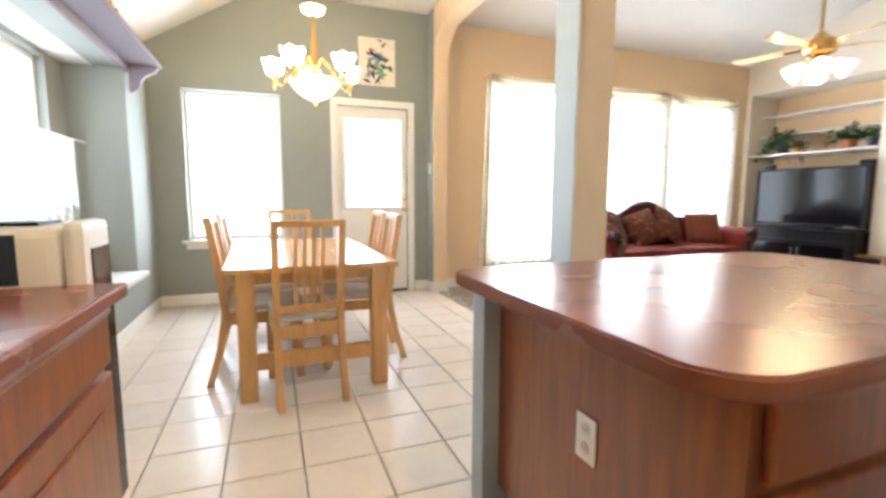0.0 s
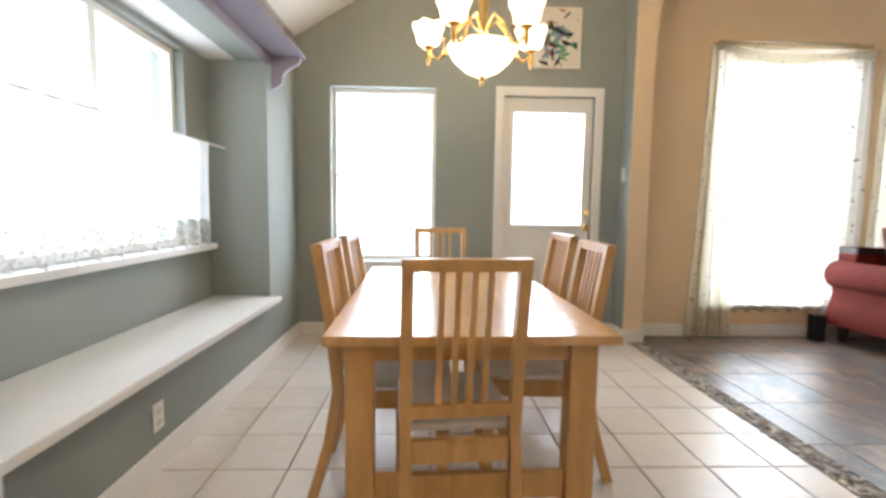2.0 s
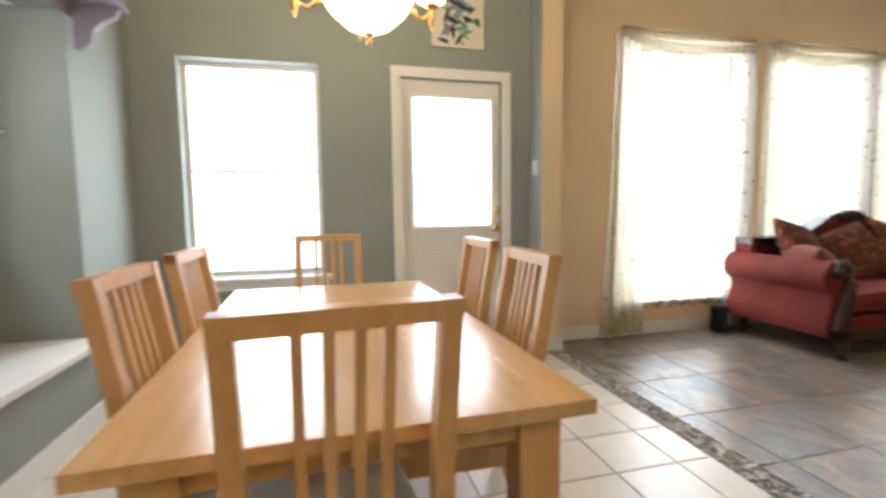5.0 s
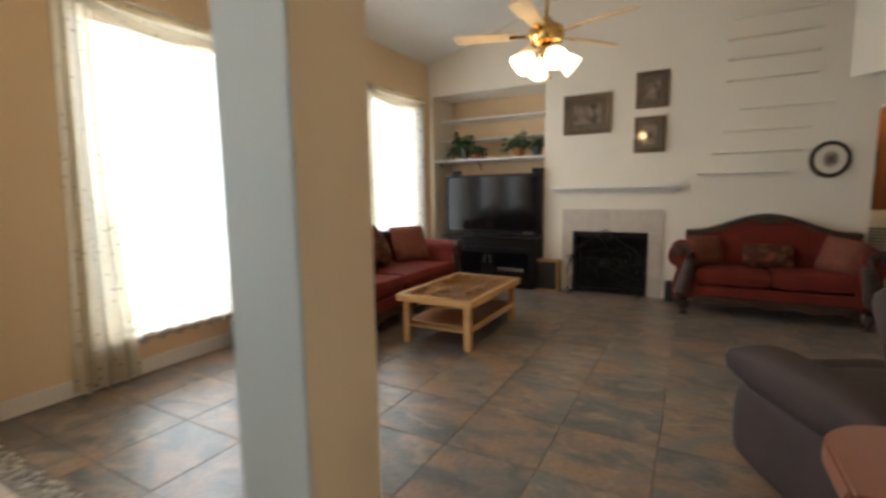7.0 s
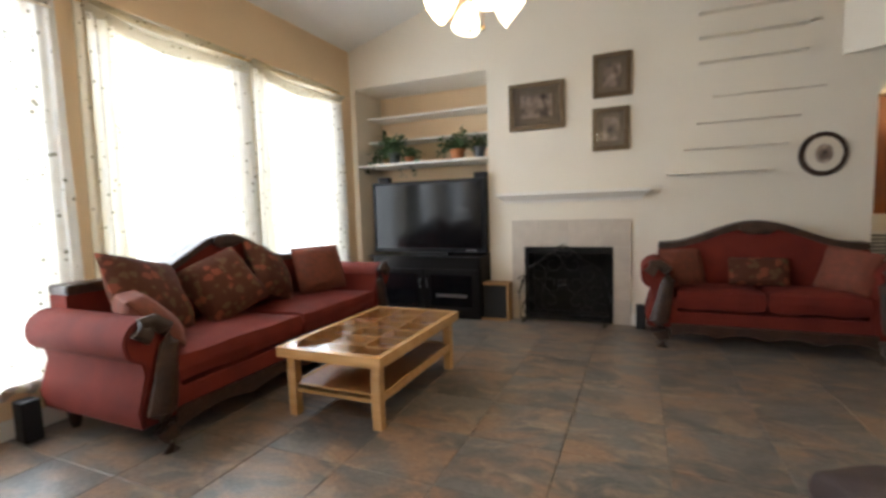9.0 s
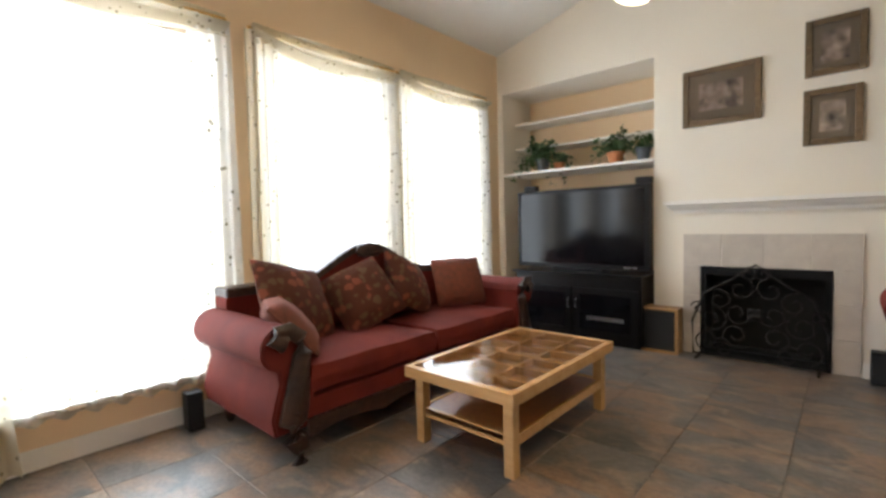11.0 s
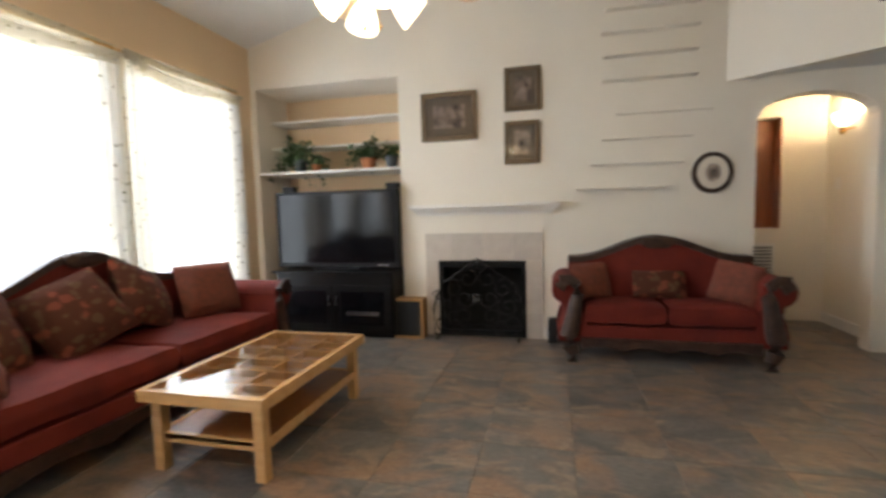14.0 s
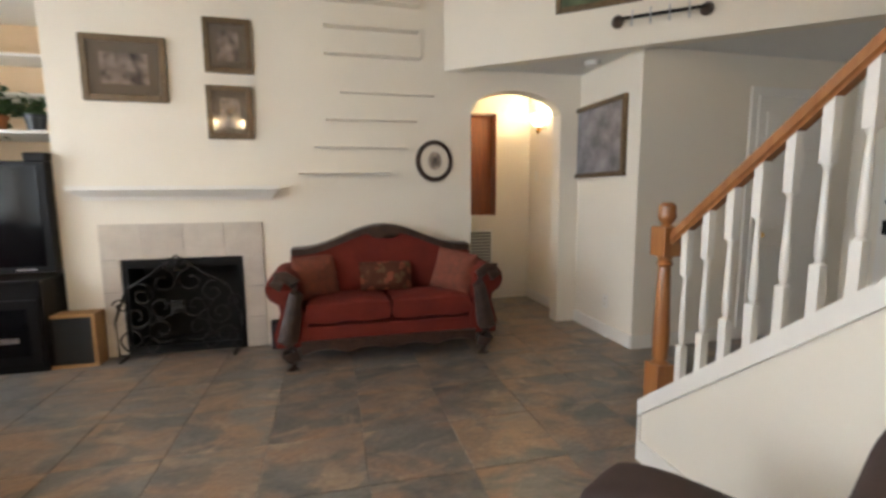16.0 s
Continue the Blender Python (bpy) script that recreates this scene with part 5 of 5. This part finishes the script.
for k in range(5):
    m_ = Matrix.Rotation(radians(72 * k - 35), 4, "Z")
    bm = bmesh.new()
    out = [(0.20, -0.045), (0.62, -0.065), (0.66, -0.04), (0.66, 0.04), (0.62, 0.065), (0.20, 0.045)]
    prism(bm, out, "z", -0.005, 0.005)
    bmesh.ops.transform(bm, matrix=m_ @ pose(0, 0, 0.03, 11, 0, 0), verts=bm.verts)
    bl = part("blade", bm, FANWOOD, fan, "pale wood blade")
    bm = bmesh.new()
    box(bm, 0.11, -0.02, -0.012, 0.26, 0.02, -0.006, 0.002, m_ @ pose(0, 0, 0.03, 11, 0, 0))
    part("blade_iron", bm, BRASS, fan)
bm = bmesh.new()
lathe(bm, [(0.03, -0.14), (0.06, -0.11), (0.055, -0.06)], n=20)
part("light_fitter", bm, BRASS, fan, "", True)
for k in range(4):
    a = radians(90 * k + 35)
    m_ = Matrix.Rotation(a, 4, "Z") @ pose(0.085, 0, -0.10, 0, 128, 0)
    bm = bmesh.new()
    lathe(bm, [(0.025, 0.02), (0.045, 0.05), (0.066, 0.10), (0.078, 0.155), (0.073, 0.155), (0.06, 0.10), (0.022, 0.03)], n=18, m=m_)
    part("shade", bm, SHADE, fan, "glowing frosted glass shade", True)
    q = m_ @ Vector((0, 0, 0.165))
    bulb(2.53 + q.x, -2.45 + q.y, 2.35 + q.z, 5)
for k, y in enumerate((-0.03, 0.04)):
    bm = bmesh.new()
    tube(bm, [(0.02, y, -0.12), (0.02, y, -0.26)], 0.0015, 5)
    lathe(bm, [(0.003, -0.28), (0.010, -0.268), (0.004, -0.255)], 0.02, y, 0, 8)
    part("pull_chain", bm, BRASS, fan)

# ---- stairs ----
RISE, RUN, SX0, SY = 0.19, 0.234, 2.765, -5.06
stp = thing("staircase", "white painted closed stringer staircase", "staircase", kind="structure")
slope = RISE / RUN
bm = bmesh.new()
prism(bm, [(SX0 + 0.03, 0), (SX0 + 0.03, 0.265), (SX0 - 3.9, 0.265 + 3.93 * slope), (SX0 - 3.9, 0)], "y", SY - 0.10, SY)
part("stringer_wall", bm, OFFWHITE, stp)
bm = bmesh.new()
prism(bm, [(SX0 + 0.045, 0.215), (SX0 + 0.045, 0.295), (SX0 - 3.9, 0.295 + 3.945 * slope), (SX0 - 3.9, 0.215 + 3.945 * slope)], "y", SY - 0.115, SY + 0.016)
part("stringer_cap", bm, WHITE, stp)
bm = bmesh.new()
box(bm, SX0 + 0.031, SY - 0.10, 0, SX0 + 0.045, SY + 0.012, 0.214)
box(bm, SX0 - 3.0, SY + 0.001, 0, SX0 + 0.03, SY + 0.014, 0.10)
part("stringer_trim", bm, WHITE, stp)
for k in range(15):
    x1 = SX0 - RUN * k
    pbox("step", (x1 - RUN - 0.01, SY - 1.0, RISE * k, x1, SY - 0.117, RISE * (k + 1)), OFFWHITE, stp, 0.004)
nw = thing("newel_post", "turned honey oak newel post at the foot of the stairs", "newel post", pose(SX0 - 0.01, SY - 0.05, 0))
bm = bmesh.new()
box(bm, -0.045, -0.045, 0.31, 0.045, 0.045, 0.49, 0.004)
part("base_block", bm, OAK, nw)
bm = bmesh.new()
lathe(bm, [(0.040, 0.49), (0.028, 0.505), (0.034, 0.52), (0.036, 0.62), (0.026, 0.92), (0.024, 0.93), (0.034, 0.945), (0.026, 0.96), (0.036, 0.98)], n=18)
part("shaft", bm, OAK, nw, "", True)
pbox("top_block", (-0.045, -0.045, 0.98, 0.045, 0.045, 1.11), OAK, nw, 0.005)
bm = bmesh.new()
lathe(bm, [(0.03, 1.11), (0.02, 1.12), (0.034, 1.14), (0.04, 1.155), (0.036, 1.17), (0.036, 1.20), (0.02, 1.215)], n=18)
part("finial", bm, OAK, nw, "", True)
hr = thing("handrail", "honey oak handrail along the stairs", "handrail")
bm = bmesh.new()
zr = 1.055
prism(bm, [(SX0 - 0.056, zr - 0.028), (SX0 - 0.056, zr + 0.037), (SX0 - 3.8, zr + 0.085 + 3.685 * slope), (SX0 - 3.8, zr + 0.02 + 3.685 * slope)], "y", SY - 0.08, SY - 0.02)
bmesh.ops.bevel(bm, geom=bm.edges[:], offset=0.012, segments=3, affect="EDGES")
part("rail", bm, OAK, hr)
for k in range(32):
    dx = 0.135 + 0.105 * k
    zb, zt = 0.295 + (dx + 0.045) * slope, zr + 0.028 + (dx - 0.115) * slope
    b = thing("baluster", "white turned stair baluster", "baluster", pose(SX0 - dx, SY - 0.05, zb), "stair balusters")
    H_ = zt - zb
    bm = bmesh.new()
    prism(bm, [(-0.016, 0.011), (0.016, -0.011), (0.016, 0.17), (-0.016, 0.17)], "y", -0.016, 0.016)
    part("foot_block", bm, WHITE, b)
    bm = bmesh.new()
    lathe(bm, [(0.016, 0.17), (0.009, 0.18), (0.014, 0.20), (0.015, 0.24), (0.010, H_ - 0.24), (0.009, H_ - 0.20), (0.014, H_ - 0.19), (0.015, H_ - 0.185)], n=10)
    part("turning", bm, WHITE, b, "", True)
    bm = bmesh.new()
    prism(bm, [(-0.016, H_ - 0.185), (0.016, H_ - 0.185), (0.016, H_ - 0.012), (-0.016, H_ + 0.010)], "y", -0.016, 0.016)
    part("top_block", bm, WHITE, b)

# ---- hall and entry ----
rp = thing("landscape_picture", "framed grey landscape print in a bronze frame", "picture")
bm = bmesh.new()
for q in ((4.30, -5.998, 1.395, 4.34, -5.96, 2.04), (5.10, -5.998, 1.395, 5.14, -5.96, 2.04), (4.34, -5.998, 1.395, 5.10, -5.96, 1.435), (4.34, -5.998, 2.0, 5.10, -5.96, 2.04)):
    box(bm, *q, bevel=0.008)
part("frame", bm, GILT, rp)
pbox("print", (4.34, -5.995, 1.435, 5.10, -5.98, 2.0), mat("grey_landscape_print", (0.34, 0.33, 0.36), 0.35, var=0.5, scale=5, second=(0.08, 0.08, 0.09)), rp)
sc = thing("wall_sconce", "lit frosted glass wall sconce in the hall", "wall lamp", pose(5.72, -5.90, 2.0))
bm = bmesh.new()
lathe(bm, [(0.015, -0.10), (0.03, -0.07), (0.012, -0.05), (0.03, -0.03)], n=14)
tube(bm, [(0, 0, -0.06), (0, -0.098, -0.04)], 0.008)
part("bracket", bm, BRASS, sc, "", True)
bm = bmesh.new()
lathe(bm, [(0.03, -0.03), (0.075, 0.03), (0.09, 0.10), (0.084, 0.10), (0.07, 0.03), (0.02, -0.02)], n=18)
part("shade", bm, SHADE, sc, "glowing frosted bell shade", True)
bulb(5.72, -5.90, 2.13, 14)
nc = thing("hall_niche", "wood-lined wall niche with a dark vase shape", "niche", kind="structure")
bm = bmesh.new()
box(bm, 6.30, -5.58, 1.0, 6.34, -5.00, 2.17)
box(bm, 6.152, -5.579, 1.0, 6.30, -5.569, 2.17)
part("lining", bm, CHERRY, nc)
bm = bmesh.new()
lathe(bm, [(0.04, 0), (0.06, 0.12), (0.03, 0.35), (0.05, 0.6), (0.02, 0.8)], 6.23, -5.20, 1.001, 12)
tagged(part("tall_vase", bm, CARVED, None, "", True), "tall dark carved vase standing in the hall niche", "vase")
vt = thing("return_vent", "grey louvred air return grille low on the hall wall", "vent")
pbox("frame", (6.135, -5.54, 0.27, 6.148, -5.03, 0.84), WHITE, vt, 0.003)
for k in range(14):
    pbox("slat", (6.124, -5.51, 0.30 + 0.037 * k, 6.1345, -5.06, 0.324 + 0.037 * k), mat("grey_louvre", (0.22, 0.22, 0.21), 0.6) if k == 0 else bpy.data.materials["grey_louvre"], vt)
wall_plate("thermostat", pose(5.95, -5.999, 1.45, 0, 0, 180), "white thermostat plate on the hall wall", "switch")
wall_plate("hall_outlet", pose(4.52, -5.999, 0.31, 0, 0, 180), "white outlet low on the hall wall", "outlet")
sd_ = thing("smoke_detector", "round white smoke detector on the low ceiling", "smoke detector")
bm = bmesh.new()
lathe(bm, [(0.05, -0.035), (0.065, -0.02), (0.068, 0)], 4.60, -5.85, 2.344, 20)
part("case", bm, WHITE, sd_, "", True)
# closet door and front door in the entry
cd = thing("door_closet", "closed white panelled closet door with brass knob", "door", kind="structure")
pbox("leaf", (4.12, -7.80, 0.01, 4.148, -7.08, 2.03), WHITE, cd, 0.003)
for y0, y1 in ((-7.73, -7.49), (-7.41, -7.16)):
    for z0, z1 in ((0.2, 0.8), (0.95, 1.5), (1.6, 1.9)):
        pbox("panel", (4.112, y0, z0, 4.1195, y1, z1), WHITE, cd, 0.005)
bm = bmesh.new()
lathe(bm, [(0.02, 0), (0.01, 0.02), (0.028, 0.04), (0.02, 0.06)], n=14, m=pose(4.12, -7.14, 0.90, 0, -90, 0))
part("door_knob", bm, BRASS, cd, "", True)
bm = bmesh.new()
for q in ((4.13, -7.08, 0, 4.149, -7.01, 2.10), (4.13, -7.87, 0, 4.149, -7.80, 2.10), (4.13, -7.80, 2.035, 4.149, -7.08, 2.10)):
    box(bm, *q, bevel=0.004)
tagged(part("trim_closet_door", bm, WHITE), "white trim round the closet door", "trim", kind="structure")
fd = thing("door_front", "white front door with a dark lock set", "door", kind="structure")
pbox("leaf", (2.95, -8.149, 0.01, 3.87, -8.11, 2.05), WHITE, fd, 0.003)
for x0, x1 in ((3.05, 3.36), (3.45, 3.72)):
    for z0, z1 in ((0.2, 0.85), (1.0, 1.8)):
        pbox("panel", (x0, -8.1095, z0, x1, -8.10, z1), WHITE, fd, 0.005)
pbox("lock", (3.76, -8.109, 0.90, 3.81, -8.06, 1.02), BLACK, fd, 0.006)
pbox("deadbolt", (3.75, -8.109, 1.15, 3.81, -8.07, 1.19), BLACK, fd, 0.006)
# things on the slanted loft wall
LD = Matrix.Translation((5.03, -4.68, -0.08)) @ Matrix.Rotation(math.atan2(-2.62, -2.08), 4, "Z")
cr = thing("coat_rail", "dark iron rail with hooks high on the loft wall", "hook rail", LD)
bm = bmesh.new()
tube(bm, [(1.40, -0.06, 2.58), (1.97, -0.06, 2.58)], 0.012)
part("bar", bm, IRON, cr, "", True)
for x in (1.40, 1.97):
    bm = bmesh.new()
    lathe(bm, [(0.045, 0), (0.04, 0.03), (0.015, 0.07)], n=16, m=pose(x, 0, 2.58, 90, 0, 0))
    part("end_rosette", bm, CARVED, cr, "", True)
for k in range(4):
    bm = bmesh.new()
    x = 1.50 + 0.12 * k
    tube(bm, [(x, -0.06, 2.63), (x, -0.075, 2.58), (x, -0.08, 2.53), (x, -0.10, 2.51), (x, -0.115, 2.53)], 0.006)
    part("hook", bm, CHROME, cr, "steel hook", True)
for x0, x1 in ((0.95, 1.57), (1.75, 2.37)):
    pg = thing("loft_picture", "green landscape print in a bronze frame on the loft wall", "picture", LD, "loft pictures")
    bm = bmesh.new()
    for q in ((x0, -0.03, 2.70, x0 + 0.04, -0.002, 3.20), (x1 - 0.04, -0.03, 2.70, x1, -0.002, 3.20), (x0 + 0.04, -0.03, 2.70, x1 - 0.04, -0.002, 2.74), (x0 + 0.04, -0.03, 3.16, x1 - 0.04, -0.002, 3.20)):
        box(bm, *q, bevel=0.006)
    part("frame", bm, GILT, pg)
    pbox("print", (x0 + 0.04, -0.015, 2.74, x1 - 0.04, -0.003, 3.16), mat("green_landscape_print", (0.16, 0.20, 0.10), 0.4, var=0.5, scale=6, second=(0.04, 0.06, 0.03)) if x0 < 1 else bpy.data.materials["green_landscape_print"], pg)

# ---- recliner ----
def padded(bm, *args):
    """A thick upholstered pad with well rounded edges."""
    b2 = bmesh.new()
    cushion(b2, *args, n=16)
    for _ in range(7):
        bmesh.ops.smooth_vert(b2, verts=b2.verts, factor=0.5, use_axis_x=True, use_axis_y=True, use_axis_z=True)
    me = bpy.data.meshes.new("tmp")
    b2.to_mesh(me)
    b2.free()
    bm.from_mesh(me)
    bpy.data.meshes.remove(me)


rc = thing("recliner", "brown suede recliner with padded arms facing the television", "armchair", pose(1.49, -4.22, 0, 0, 0, 27))
bm = bmesh.new()
padded(bm, 0.62, 0.56, 0.22, pose(0.12, 0, 0.36), 0.5)
part("seat", bm, LEATHER, rc, "", True)
for s_ in (-1, 1):
    bm = bmesh.new()
    padded(bm, 0.86, 0.22, 0.22, pose(0.03, s_ * 0.38, 0.47), 0.55)
    part("arm_pad", bm, LEATHER, rc, "", True)
    bm = bmesh.new()
    padded(bm, 0.80, 0.18, 0.40, pose(0.0, s_ * 0.38, 0.21), 0.2)
    part("arm_side", bm, LEATHER, rc, "", True)
bm = bmesh.new()
padded(bm, 0.64, 0.66, 0.24, pose(-0.24, 0, 0.64, 0, -70, 0), 0.5)
part("backrest", bm, LEATHER, rc, "", True)
bm = bmesh.new()
padded(bm, 0.30, 0.60, 0.18, pose(0.44, 0, 0.30, 0, 74, 0), 0.3)
part("footrest", bm, LEATHER, rc, "", True)
pbox("base", (-0.34, -0.30, 0, 0.34, 0.30, 0.20), BLACK, rc, 0.01)

# ---- pebble border ----
bm = bmesh.new()
rnd = random.Random(11)
y = -0.24
verts, faces = [], []
ico = bmesh.new()
bmesh.ops.create_icosphere(ico, subdivisions=1, radius=1)
iv = [v.co.copy() for v in ico.verts]
fi = [[v.index for v in f_.verts] for f_ in ico.faces]
ico.free()
for q in range(420):
    px, py = rnd.uniform(-0.115, 0.005), rnd.uniform(-2.41, -0.23)
    sx, sy, sz, an = rnd.uniform(0.010, 0.022), rnd.uniform(0.008, 0.016), rnd.uniform(0.004, 0.008), rnd.uniform(0, 3.14)
    b0 = len(verts)
    for v in iv:
        x_, y_ = v.x * sx, v.y * sy
        verts.append((px + x_ * math.cos(an) - y_ * math.sin(an), py + x_ * math.sin(an) + y_ * math.cos(an), -0.002 + v.z * sz))
    faces += [tuple(b0 + k for k in f_) for f_ in fi]
bm.free()
me = bpy.data.meshes.new("pebble_border")
me.from_pydata(verts, [], faces)
me.materials.append(PEBBLE)
for p_ in me.polygons:
    p_.use_smooth = True
tagged(new("pebble_border", me), "strip of river pebbles set between the two floors", "pebbles", kind="stuff")

# ---- floor tiles ----
def tiles(parent, x0, x1, y0, y1, px, py, ox, oy, material, gap, name="tile"):
    """Single floor tiles on a grid, cut at the edges of the room, sharing meshes where they are alike."""
    made = {}
    i0, i1 = math.floor((x0 - ox) / px), math.ceil((x1 - ox) / px)
    j0, j1 = math.floor((y0 - oy) / py), math.ceil((y1 - oy) / py)
    for i_ in range(i0, i1):
        for j_ in range(j0, j1):
            a, b = max(ox + i_ * px, x0) + gap / 2, min(ox + (i_ + 1) * px, x1) - gap / 2
            c_, d_ = max(oy + j_ * py, y0) + gap / 2, min(oy + (j_ + 1) * py, y1) - gap / 2
            if b - a < 0.02 or d_ - c_ < 0.02:
                continue
            key = (round(b - a, 3), round(d_ - c_, 3))
            if key not in made:
                bm_ = bmesh.new()
                w_, h_ = (b - a) / 2, (d_ - c_) / 2
                box(bm_, -w_, -h_, -0.0115, w_, h_, 0)
                top_ = [e for e in bm_.edges if e.verts[0].co.z > -0.001 and e.verts[1].co.z > -0.001]
                bmesh.ops.bevel(bm_, geom=top_, offset=0.002, segments=1, affect="EDGES")
                made[key] = bpy.data.meshes.new(name)
                bm_.to_mesh(made[key])
                bm_.free()
                made[key].materials.append(material)
            ob = new(name, made[key])
            ob.parent = parent
            ob.location = ((a + b) / 2, (c_ + d_) / 2, 0)

tiles(bpy.data.objects["floor_dining"], -2.948, -0.12, -6.1, -0.001, 0.302, 0.298, -0.60, -1.195, TILE, 0.007)
tiles(bpy.data.objects["floor_living"], 0.01, 6.14, -8.1, -0.001, 0.46, 0.475, 0.16, -0.48, SLATE, 0.004)
